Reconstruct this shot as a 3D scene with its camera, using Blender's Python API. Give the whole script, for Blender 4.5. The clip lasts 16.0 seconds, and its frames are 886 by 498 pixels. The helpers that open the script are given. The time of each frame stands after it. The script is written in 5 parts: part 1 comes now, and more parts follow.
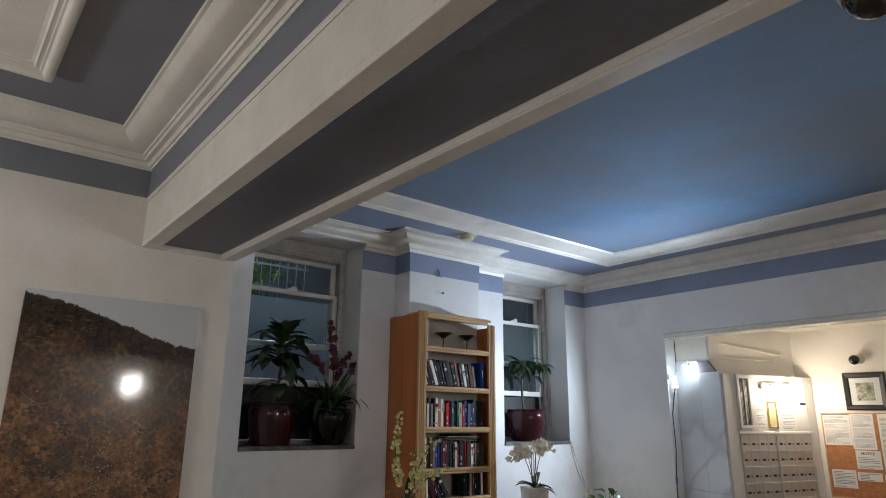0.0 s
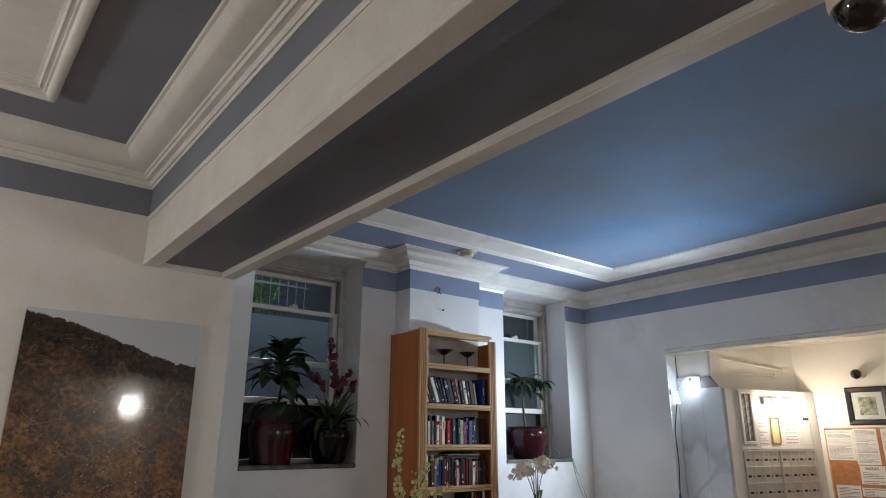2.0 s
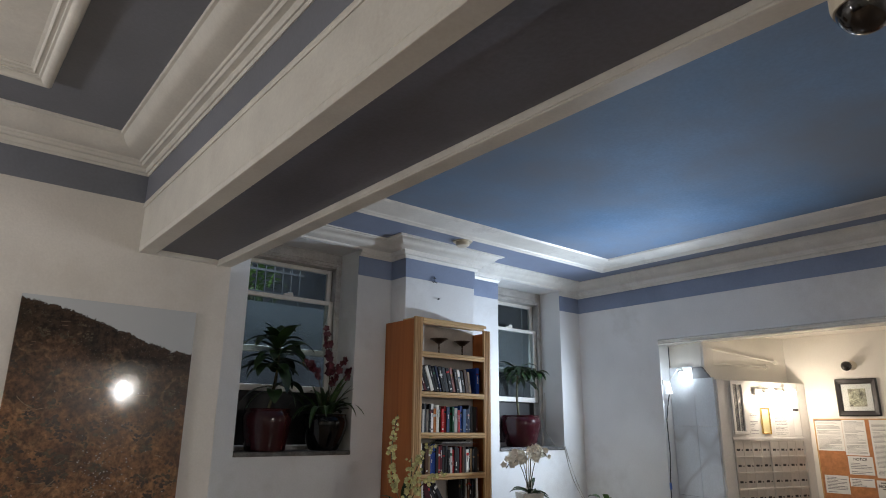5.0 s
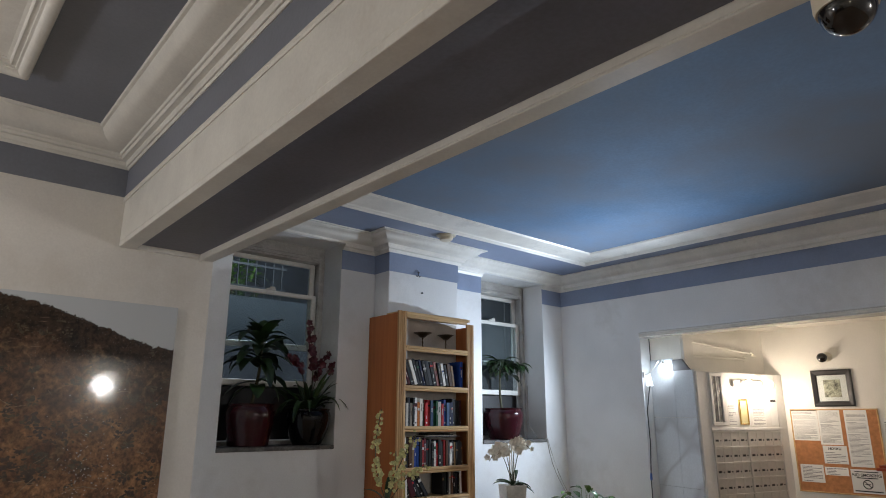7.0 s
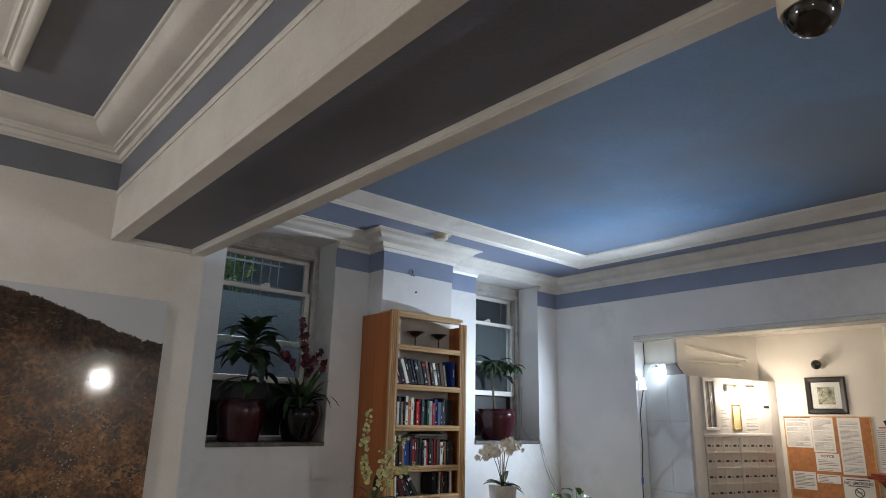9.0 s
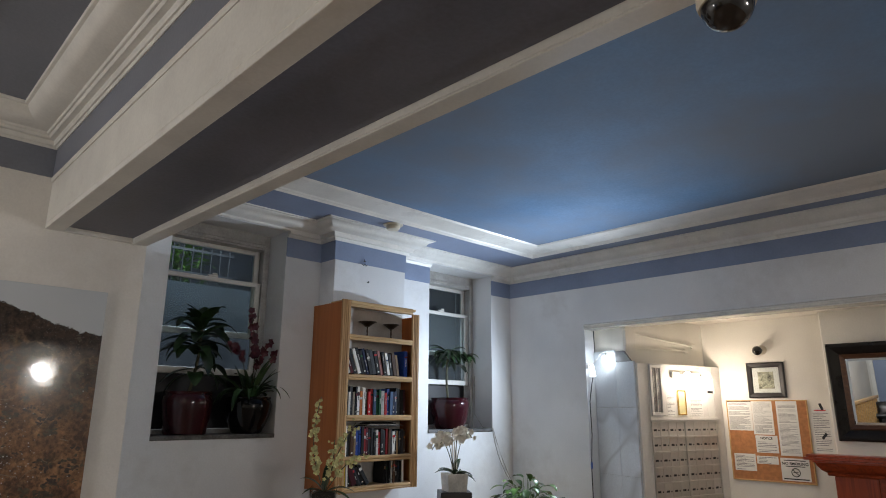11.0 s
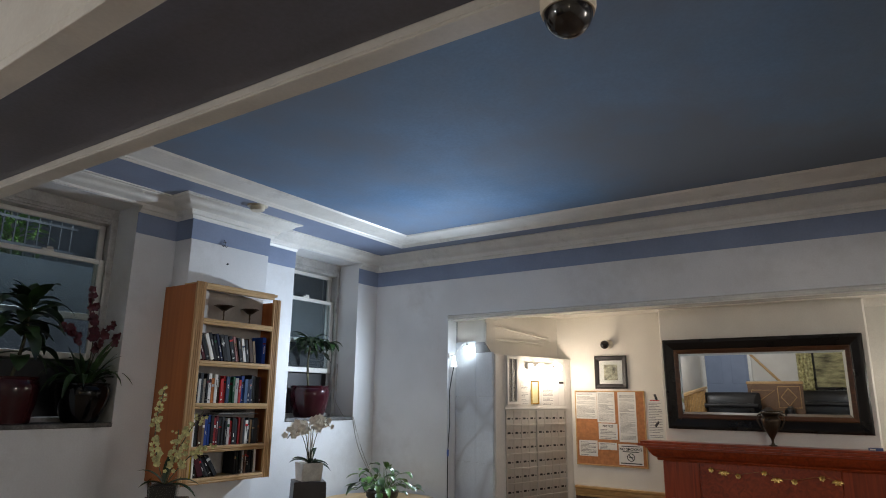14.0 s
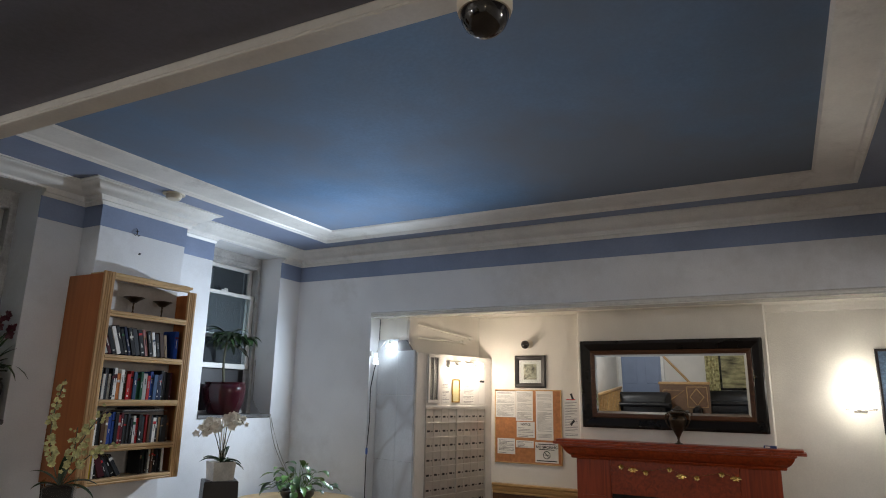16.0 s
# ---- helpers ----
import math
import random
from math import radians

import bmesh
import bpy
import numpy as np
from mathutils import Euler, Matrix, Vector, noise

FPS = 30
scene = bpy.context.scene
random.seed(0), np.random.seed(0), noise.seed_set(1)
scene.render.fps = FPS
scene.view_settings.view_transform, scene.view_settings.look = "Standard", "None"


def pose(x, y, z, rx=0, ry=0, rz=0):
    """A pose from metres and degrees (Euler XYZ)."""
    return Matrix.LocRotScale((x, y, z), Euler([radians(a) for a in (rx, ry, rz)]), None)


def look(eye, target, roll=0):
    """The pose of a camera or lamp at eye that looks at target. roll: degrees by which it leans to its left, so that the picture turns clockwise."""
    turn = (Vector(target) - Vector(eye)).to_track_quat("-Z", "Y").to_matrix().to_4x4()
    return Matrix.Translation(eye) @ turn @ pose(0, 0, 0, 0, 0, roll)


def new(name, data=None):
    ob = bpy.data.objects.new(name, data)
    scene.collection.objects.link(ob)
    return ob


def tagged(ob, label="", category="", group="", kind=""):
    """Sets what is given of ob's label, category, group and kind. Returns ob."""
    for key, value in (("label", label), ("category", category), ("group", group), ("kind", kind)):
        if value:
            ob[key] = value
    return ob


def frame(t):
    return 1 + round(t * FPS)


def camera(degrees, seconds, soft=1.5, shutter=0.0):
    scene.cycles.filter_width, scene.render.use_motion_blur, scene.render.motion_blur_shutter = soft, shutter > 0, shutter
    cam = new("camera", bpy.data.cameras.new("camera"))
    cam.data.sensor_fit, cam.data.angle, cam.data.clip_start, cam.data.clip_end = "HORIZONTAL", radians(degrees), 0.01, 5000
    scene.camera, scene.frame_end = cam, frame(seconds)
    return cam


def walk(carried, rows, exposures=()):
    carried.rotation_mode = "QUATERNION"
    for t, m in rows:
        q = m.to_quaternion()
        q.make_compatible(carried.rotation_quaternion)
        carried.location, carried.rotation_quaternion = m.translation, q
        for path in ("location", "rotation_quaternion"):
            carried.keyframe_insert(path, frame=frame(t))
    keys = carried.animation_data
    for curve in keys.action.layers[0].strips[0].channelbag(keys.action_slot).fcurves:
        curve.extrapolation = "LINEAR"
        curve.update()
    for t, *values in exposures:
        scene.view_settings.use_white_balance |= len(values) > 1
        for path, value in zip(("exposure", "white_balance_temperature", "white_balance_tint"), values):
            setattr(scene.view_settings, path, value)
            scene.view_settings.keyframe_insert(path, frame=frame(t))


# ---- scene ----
cam = camera(69.7, 16.0, soft=1.0)
PATH = [
    (0.0, -0.0208, 0.0498, 1.6542, 105.035, -0.578, -38.827),
    (0.5, -0.0331, 0.0590, 1.6443, 105.599, -0.131, -38.920),
    (1.0, -0.0319, 0.0666, 1.6510, 106.015, -0.222, -38.918),
    (1.5, -0.0314, 0.0556, 1.6399, 106.501, -0.265, -38.635),
    (2.0, -0.0306, 0.0469, 1.6390, 106.675, -0.160, -38.777),
    (2.5, -0.0263, 0.0453, 1.6435, 106.766, -0.204, -39.091),
    (3.0, -0.0239, 0.0340, 1.6431, 106.773, -0.307, -38.716),
    (3.5, -0.0256, 0.0367, 1.6425, 106.467, -0.484, -38.764),
    (4.0, -0.0321, 0.0462, 1.6518, 106.108, -0.534, -39.085),
    (6.5, -0.0583, 0.0464, 1.6565, 104.848, -0.259, -40.133),
    (7.0, -0.0595, 0.0507, 1.6607, 104.914, -0.144, -40.975),
    (7.5, -0.0283, 0.0262, 1.6499, 105.024, -0.920, -41.198),
    (8.0, -0.0191, 0.0131, 1.6509, 105.067, -1.322, -40.763),
    (10.5, 0.0352, -0.0340, 1.6453, 104.430, -0.605, -42.883),
    (11.0, 0.0462, -0.0451, 1.6470, 104.166, -0.364, -44.417),
    (11.5, 0.0610, -0.0542, 1.6455, 103.855, -0.565, -46.168),
    (12.0, 0.0749, -0.0566, 1.6448, 103.581, -0.945, -47.936),
    (12.5, 0.0848, -0.0615, 1.6449, 103.267, -1.140, -49.749),
    (13.0, 0.0921, -0.0716, 1.6438, 103.016, -0.901, -51.616),
    (13.5, 0.1078, -0.0800, 1.6497, 102.887, -0.774, -53.784),
    (14.0, 0.1194, -0.0880, 1.6580, 103.205, -0.700, -55.841),
    (14.5, 0.1228, -0.1019, 1.6573, 103.702, -0.649, -57.497),
    (15.0, 0.1326, -0.1084, 1.6625, 103.715, -0.895, -59.188),
    (15.5, 0.1379, -0.1154, 1.6596, 103.564, -0.999, -61.047),
    (16.0, 0.1561, -0.1130, 1.6643, 103.092, -1.101, -62.418),
]
walk(cam, [(t, pose(*p)) for t, *p in PATH], [(0.0, 0.15), (8.0, 0.17), (12.0, 0.17), (13.5, 0.04), (16.0, -0.02)])

# ---- world, lights, exposure ----
scene.view_settings.exposure = 0.0
world = bpy.data.worlds.new("night")
scene.world = world
world.use_nodes = True
world.node_tree.nodes["Background"].inputs[0].default_value = (0.10, 0.16, 0.28, 1)
world.node_tree.nodes["Background"].inputs[1].default_value = 0.12


def lamp(name, kind, xyz, power, colour, size=0.05, aim=None, spot=None, blend=0.6):
    d = bpy.data.lights.new(name, kind)
    d.energy, d.color = power, colour
    if kind == "AREA":
        d.size = size
    else:
        d.shadow_soft_size = size
    if spot:
        d.spot_size, d.spot_blend = radians(spot), blend
    ob = new(name, d)
    ob.matrix_basis = look(xyz, aim) if aim else pose(*xyz)
    return ob


COLD, WARM, SOFT = (0.71, 0.84, 1.0), (1.0, 0.845, 0.70), (0.99, 0.96, 0.98)
lamp("work_light", "SPOT", (5.556, 3.318, 2.103), 185, COLD, 0.010, aim=(4.556, 3.40, 2.0), spot=174, blend=0.9)
lamp("mailbox_light", "POINT", (6.066, 2.745, 1.925), 5.6, WARM, 0.025)
lamp("mailbox_light", "POINT", (6.347, 2.675, 1.925), 5.6, WARM, 0.025)
lamp("sconce_light", "POINT", (6.36, -0.67, 1.78), 2.2, (1.0, 0.92, 0.82), 0.10)
lamp("lounge_light", "POINT", (2.25, -2.30, 2.09), 42, SOFT, 0.10)
lamp("lounge_light", "POINT", (-1.9, 2.6, 2.25), 62, SOFT, 0.16)
# added fill with no fitting; brightens the far end shown in the mirror
lamp("far_end_fill", "POINT", (-3.0, -1.8, 2.3), 20, (1.0, 0.88, 0.66), 0.12)
lamp("yard_light", "POINT", (2.9, 5.10, 4.4), 260, (0.75, 0.85, 1.0), 0.1)


# ---- materials ----
def mat(name, base, rough=0.6, metal=0.0, vary=0.08, scale=6.0, fine=60.0, bump=0.15, tint=None, rand=0.0, coat=0.0, stretch=(1, 1, 1), spec=0.5):
    """A painted, woven or cast surface: two scales of noise in its colour, fine relief, uneven gloss."""
    m = bpy.data.materials.new(name)
    m.use_nodes = True
    n, l = m.node_tree.nodes, m.node_tree.links
    b = n["Principled BSDF"]
    co, mp = n.new("ShaderNodeTexCoord"), n.new("ShaderNodeMapping")
    mp.inputs["Scale"].default_value = stretch
    l.new(co.outputs["Object"], mp.inputs[0])
    big, small = n.new("ShaderNodeTexNoise"), n.new("ShaderNodeTexNoise")
    big.inputs["Scale"].default_value, big.inputs["Detail"].default_value = scale, 5
    small.inputs["Scale"].default_value, small.inputs["Detail"].default_value = fine, 3
    l.new(mp.outputs[0], big.inputs[0]), l.new(mp.outputs[0], small.inputs[0])
    ramp = n.new("ShaderNodeValToRGB")
    dark = tuple(c * (1 - vary * 2) for c in base)
    lite = tuple(min(1, c * (1 + vary)) for c in (tint or base))
    ramp.color_ramp.elements[0].position, ramp.color_ramp.elements[1].position = 0.3, 0.7
    ramp.color_ramp.elements[0].color, ramp.color_ramp.elements[1].color = (*dark, 1), (*lite, 1)
    l.new(big.outputs[0], ramp.inputs[0])
    colour = ramp.outputs[0]
    mix = n.new("ShaderNodeMix")
    mix.data_type, mix.blend_type = "RGBA", "MULTIPLY"
    mix.inputs[0].default_value = min(1, vary * 3)
    l.new(colour, mix.inputs[6]), l.new(small.outputs[0], mix.inputs[7])
    gain = n.new("ShaderNodeHueSaturation")
    gain.inputs["Value"].default_value = 1 + min(1, vary * 3) * 0.5
    l.new(mix.outputs[2], gain.inputs["Color"])
    if rand:
        info, rm = n.new("ShaderNodeObjectInfo"), n.new("ShaderNodeMapRange")
        rm.inputs[3].default_value, rm.inputs[4].default_value = (1 + min(1, vary * 3) * 0.5) * (1 - rand), (1 + min(1, vary * 3) * 0.5) * (1 + rand)
        l.new(info.outputs["Random"], rm.inputs[0]), l.new(rm.outputs[0], gain.inputs["Value"])
    l.new(gain.outputs[0], b.inputs["Base Color"])
    rr = n.new("ShaderNodeMapRange")
    rr.inputs[3].default_value, rr.inputs[4].default_value = max(0.02, rough - 0.08), min(1, rough + 0.1)
    l.new(big.outputs[0], rr.inputs[0]), l.new(rr.outputs[0], b.inputs["Roughness"])
    b.inputs["Metallic"].default_value = metal
    b.inputs["Coat Weight"].default_value = coat
    b.inputs["Specular IOR Level"].default_value = spec
    if bump:
        bp = n.new("ShaderNodeBump")
        bp.inputs["Strength"].default_value, bp.inputs["Distance"].default_value = bump, 0.01
        l.new(small.outputs[0], bp.inputs["Height"]), l.new(bp.outputs[0], b.inputs["Normal"])
    return m


def wood(name, dark, lite, rough=0.35, axis="z", scale=1.0):
    """Grain drawn out along one axis."""
    m = bpy.data.materials.new(name)
    m.use_nodes = True
    n, l = m.node_tree.nodes, m.node_tree.links
    b = n["Principled BSDF"]
    co, mp, wv, ns, ramp, bp = [n.new("ShaderNode" + k) for k in ("TexCoord", "Mapping", "TexNoise", "TexNoise", "ValToRGB", "Bump")]
    s = {"x": (1.2, 22, 22), "y": (22, 1.2, 22), "z": (22, 22, 1.2)}[axis]
    mp.inputs["Scale"].default_value = tuple(v * scale for v in s)
    l.new(co.outputs["Object"], mp.inputs[0])
    wv.inputs["Scale"].default_value, wv.inputs["Detail"].default_value, wv.inputs["Distortion"].default_value = 1.0, 6, 1.2
    ns.inputs["Scale"].default_value, ns.inputs["Detail"].default_value = 6, 4
    l.new(mp.outputs[0], wv.inputs[0]), l.new(mp.outputs[0], ns.inputs[0])
    ramp.color_ramp.elements[0].position, ramp.color_ramp.elements[1].position = 0.28, 0.72
    ramp.color_ramp.elements[0].color, ramp.color_ramp.elements[1].color = (*dark, 1), (*lite, 1)
    l.new(wv.outputs[0], ramp.inputs[0]), l.new(ramp.outputs[0], b.inputs["Base Color"])
    b.inputs["Roughness"].default_value = rough
    bp.inputs["Strength"].default_value, bp.inputs["Distance"].default_value = 0.12, 0.004
    l.new(ns.outputs[0], bp.inputs["Height"]), l.new(bp.outputs[0], b.inputs["Normal"])
    return m


def glow(name, colour, strength):
    m = bpy.data.materials.new(name)
    m.use_nodes = True
    b = m.node_tree.nodes["Principled BSDF"]
    b.inputs["Base Color"].default_value = (0.9, 0.9, 0.88, 1)
    b.inputs["Emission Color"].default_value, b.inputs["Emission Strength"].default_value = (*colour, 1), strength
    return m


def glassy(name, colour=(0.9, 0.95, 0.95), gloss=0.1, rough=0.0, opaque=0.0):
    """Thin clear sheet: sees through, mirrors by Fresnel; opaque: share of dusty film."""
    m = bpy.data.materials.new(name)
    m.use_nodes = True
    n, l = m.node_tree.nodes, m.node_tree.links
    n.remove(n["Principled BSDF"])
    out = n["Material Output"]
    tr, gl, fr, mx, df, mx2 = [n.new("ShaderNode" + k) for k in ("BsdfTransparent", "BsdfGlossy", "Fresnel", "MixShader", "BsdfDiffuse", "MixShader")]
    tr.inputs[0].default_value, gl.inputs["Roughness"].default_value = (*colour, 1), rough
    df.inputs[0].default_value = (0.5, 0.55, 0.58, 1)
    fr.inputs[0].default_value = 1.2
    l.new(fr.outputs[0], mx.inputs[0]), l.new(tr.outputs[0], mx.inputs[1]), l.new(gl.outputs[0], mx.inputs[2])
    mx2.inputs[0].default_value = opaque
    l.new(mx.outputs[0], mx2.inputs[1]), l.new(df.outputs[0], mx2.inputs[2]), l.new(mx2.outputs[0], out.inputs[0])
    return m


WHITE = mat("white_wall_paint", (0.74, 0.75, 0.76), 0.5, vary=0.05, scale=1.6, fine=90, bump=0.12)
CREAM = mat("cream_wall_paint", (0.70, 0.675, 0.625), 0.5, vary=0.05, scale=1.6, fine=90, bump=0.12)
TRIM = mat("white_trim_paint", (0.78, 0.77, 0.73), 0.38, vary=0.05, scale=5, fine=70, bump=0.10)
TRIMW = mat("cream_trim_paint", (0.71, 0.695, 0.635), 0.38, vary=0.05, scale=5, fine=70, bump=0.10)
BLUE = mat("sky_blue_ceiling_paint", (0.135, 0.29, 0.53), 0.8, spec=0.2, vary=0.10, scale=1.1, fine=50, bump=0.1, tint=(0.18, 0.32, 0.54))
BAND = mat("slate_blue_band_paint", (0.235, 0.29, 0.42), 0.5, vary=0.06, scale=3, fine=60, bump=0.1)
GREY = mat("slate_grey_paint", (0.195, 0.208, 0.242), 0.5, vary=0.06, scale=3, fine=60, bump=0.1)
SOFFIT = mat("charcoal_soffit_paint", (0.152, 0.162, 0.212), 0.45, vary=0.1, scale=2, fine=60, bump=0.1)
ALCOVE = mat("cream_alcove_paint", (0.79, 0.76, 0.69), 0.5, vary=0.05, scale=2, fine=90, bump=0.12)
GLOSSW = mat("glossy_white_paint", (0.75, 0.74, 0.70), 0.15, vary=0.05, scale=5, fine=40, bump=0.15)
FLOORM = mat("brown_stone_floor", (0.25, 0.17, 0.11), 0.35, vary=0.12, scale=3)
OAK = wood("honey_oak", (0.36, 0.20, 0.085), (0.58, 0.37, 0.17), 0.35, "z")
OAKX = wood("honey_oak_across", (0.38, 0.23, 0.10), (0.64, 0.44, 0.22), 0.35, "x")
SIDEW = wood("orange_veneer", (0.29, 0.082, 0.017), (0.44, 0.145, 0.036), 0.4, "z", 0.6)
MAHOG = wood("red_mahogany", (0.17, 0.022, 0.005), (0.38, 0.058, 0.013), 0.32, "y")
MAHOGZ = wood("red_mahogany_upright", (0.17, 0.022, 0.005), (0.38, 0.058, 0.013), 0.32, "z")
PINE = wood("varnished_pine", (0.42, 0.24, 0.09), (0.66, 0.42, 0.18), 0.3, "y")
TABLEW = wood("table_wood", (0.40, 0.26, 0.11), (0.60, 0.41, 0.20), 0.35, "x")
BLACK = mat("black_lacquer", (0.010, 0.008, 0.007), 0.28, vary=0.1, bump=0.05, spec=0.3)
DARKW = wood("dark_walnut", (0.05, 0.018, 0.007), (0.14, 0.055, 0.020), 0.35, "x")
EBONY = mat("black_stained_wood", (0.02, 0.016, 0.015), 0.4, vary=0.15, bump=0.1)
MIRROR = bpy.data.materials.new("mirror_silver")
MIRROR.use_nodes = True
MIRROR.node_tree.nodes["Principled BSDF"].inputs["Metallic"].default_value = 1
MIRROR.node_tree.nodes["Principled BSDF"].inputs["Roughness"].default_value = 0.01
MIRROR.node_tree.nodes["Principled BSDF"].inputs["Base Color"].default_value = (0.82, 0.85, 0.84, 1)
GLASS = glassy("window_glass", opaque=0.05, rough=0.03)
CLEAR = glassy("clear_glass", (0.96, 0.98, 0.98))
BRONZE = mat("dark_bronze", (0.09, 0.065, 0.045), 0.3, metal=0.9, vary=0.15)
GOLD = mat("polished_brass", (0.85, 0.58, 0.20), 0.22, metal=1.0, vary=0.05, bump=0.05)
REDPOT = mat("oxblood_glaze", (0.036, 0.006, 0.010), 0.14, vary=0.12, bump=0.03, coat=0.0, spec=0.4)
BLACKPOT = mat("black_glaze", (0.004, 0.004, 0.005), 0.10, vary=0.1, bump=0.03, spec=0.3)
SOIL = mat("potting_soil", (0.04, 0.028, 0.018), 0.9, vary=0.2, bump=0.6)
LEAF = mat("deep_green_leaf", (0.014, 0.036, 0.012), 0.34, vary=0.2, scale=12, bump=0.1, tint=(0.034, 0.075, 0.022), rand=0.35)
LEAFL = mat("fresh_green_leaf", (0.045, 0.125, 0.022), 0.33, vary=0.25, scale=12, bump=0.1, tint=(0.11, 0.22, 0.045), rand=0.3)
STEM = mat("green_brown_stem", (0.09, 0.085, 0.04), 0.6, vary=0.2)
PETAL = mat("white_petal", (0.80, 0.76, 0.66), 0.5, vary=0.08, scale=20)
PETALY = mat("cream_yellow_petal", (0.62, 0.60, 0.27), 0.5, vary=0.25, scale=20)
PETALR = mat("burgundy_petal", (0.085, 0.008, 0.018), 0.5, vary=0.2, scale=20)
CERAMIC = mat("crackled_white_ceramic", (0.62, 0.60, 0.53), 0.35, vary=0.12, scale=9, bump=0.2)
PLASTIC = mat("ivory_plastic", (0.66, 0.60, 0.47), 0.35, vary=0.04, bump=0.03)
DOMEM = mat("smoked_dome", (0.010, 0.009, 0.009), 0.06, vary=0.05, bump=0.0, coat=0.5)
CHROME = mat("bright_metal", (0.75, 0.75, 0.75), 0.18, metal=1.0, vary=0.05, bump=0.03)
ALU = mat("brushed_aluminium", (0.62, 0.60, 0.56), 0.38, metal=0.65, vary=0.06, scale=4, bump=0.06, rand=0.05)
PANELW = mat("white_panel", (0.70, 0.68, 0.64), 0.35, vary=0.05, scale=3)
DARK = mat("dark_slot", (0.02, 0.02, 0.022), 0.5)
PAPER = mat("white_paper", (0.74, 0.73, 0.69), 0.6, vary=0.03, bump=0.03, rand=0.05)
INK = mat("grey_ink", (0.16, 0.16, 0.17), 0.7, vary=0.05, bump=0)
INKB = mat("black_ink", (0.02, 0.02, 0.02), 0.6, vary=0.05, bump=0)
REDINK = mat("red_ink", (0.55, 0.06, 0.05), 0.6, vary=0.05, bump=0)
CORK = mat("orange_cork", (0.48, 0.20, 0.075), 0.8, vary=0.12, scale=30, fine=200, bump=0.4)
YELLOW = mat("yellow_card", (0.62, 0.56, 0.30), 0.5, vary=0.05)
CABLE = mat("black_cable", (0.015, 0.015, 0.018), 0.5)
CORD = mat("grey_cord", (0.42, 0.40, 0.36), 0.5)
FRAMEP = mat("grimy_window_paint", (0.50, 0.49, 0.47), 0.45, vary=0.14, scale=7, fine=70, bump=0.2)
SILL = mat("grimy_sill_stone", (0.16, 0.155, 0.15), 0.6, vary=0.3, scale=14, fine=80, bump=0.5)
YARD = mat("yard_brick", (0.055, 0.06, 0.07), 0.8, vary=0.2, scale=3, fine=40, bump=0.4)
IRON = mat("grey_iron", (0.022, 0.024, 0.028), 0.5, vary=0.15)
LEATHER = mat("black_leather", (0.018, 0.017, 0.018), 0.3, vary=0.15, scale=8, bump=0.3)
BULBC = glow("cold_bulb", (0.80, 0.91, 1.0), 40)
BULBW = glow("warm_bulb", (1.0, 0.84, 0.6), 14)
SHADEG = glow("lit_sconce_shade", (1.0, 0.95, 0.86), 9)
LOUNGEG = glow("lit_lounge_shade", (1.0, 0.93, 0.82), 22)


def marble():
    m = mat("pale_marble", (0.68, 0.72, 0.76), 0.2, vary=0.06, scale=2.2, bump=0.03)
    n, l = m.node_tree.nodes, m.node_tree.links
    b = n["Principled BSDF"]
    co, ns, ramp, mx = [n.new("ShaderNode" + k) for k in ("TexCoord", "TexNoise", "ValToRGB", "Mix")]
    ns.inputs["Scale"].default_value, ns.inputs["Detail"].default_value, ns.inputs["Distortion"].default_value = 1.1, 1.5, 0.35
    l.new(co.outputs["Object"], ns.inputs[0])
    e = ramp.color_ramp.elements
    e[0].position, e[1].position = 0.470, 0.535
    e[0].color = e[1].color = (0, 0, 0, 1)
    k = ramp.color_ramp.elements.new(0.5)
    k.color = (1, 1, 1, 1)
    l.new(ns.outputs[0], ramp.inputs[0])
    mx.data_type = "RGBA"
    was = b.inputs["Base Color"].links[0].from_socket
    l.new(ramp.outputs[0], mx.inputs[0]), l.new(was, mx.inputs[6])
    mx.inputs[7].default_value = (0.52, 0.54, 0.57, 1)
    l.new(mx.outputs[2], b.inputs["Base Color"])
    return m


MARBLE = marble()


def clouds_with_shade(m):
    """Grey cloud mottling over the blue; its offset also paints in the southeast shade."""
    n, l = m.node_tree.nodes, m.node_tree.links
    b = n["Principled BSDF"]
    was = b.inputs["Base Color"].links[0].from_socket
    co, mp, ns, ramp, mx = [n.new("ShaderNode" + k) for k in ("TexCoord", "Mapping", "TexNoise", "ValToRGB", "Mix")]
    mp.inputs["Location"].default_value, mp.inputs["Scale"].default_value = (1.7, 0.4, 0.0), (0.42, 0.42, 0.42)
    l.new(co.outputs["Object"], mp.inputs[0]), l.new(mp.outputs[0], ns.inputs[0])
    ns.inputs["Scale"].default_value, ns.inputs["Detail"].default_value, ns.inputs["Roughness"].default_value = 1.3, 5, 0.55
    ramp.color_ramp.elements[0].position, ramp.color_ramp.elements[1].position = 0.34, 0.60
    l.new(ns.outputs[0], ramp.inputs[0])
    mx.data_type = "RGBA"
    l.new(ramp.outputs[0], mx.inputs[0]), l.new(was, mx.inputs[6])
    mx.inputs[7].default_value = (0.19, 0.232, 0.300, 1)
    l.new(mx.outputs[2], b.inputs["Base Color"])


clouds_with_shade(BLUE)


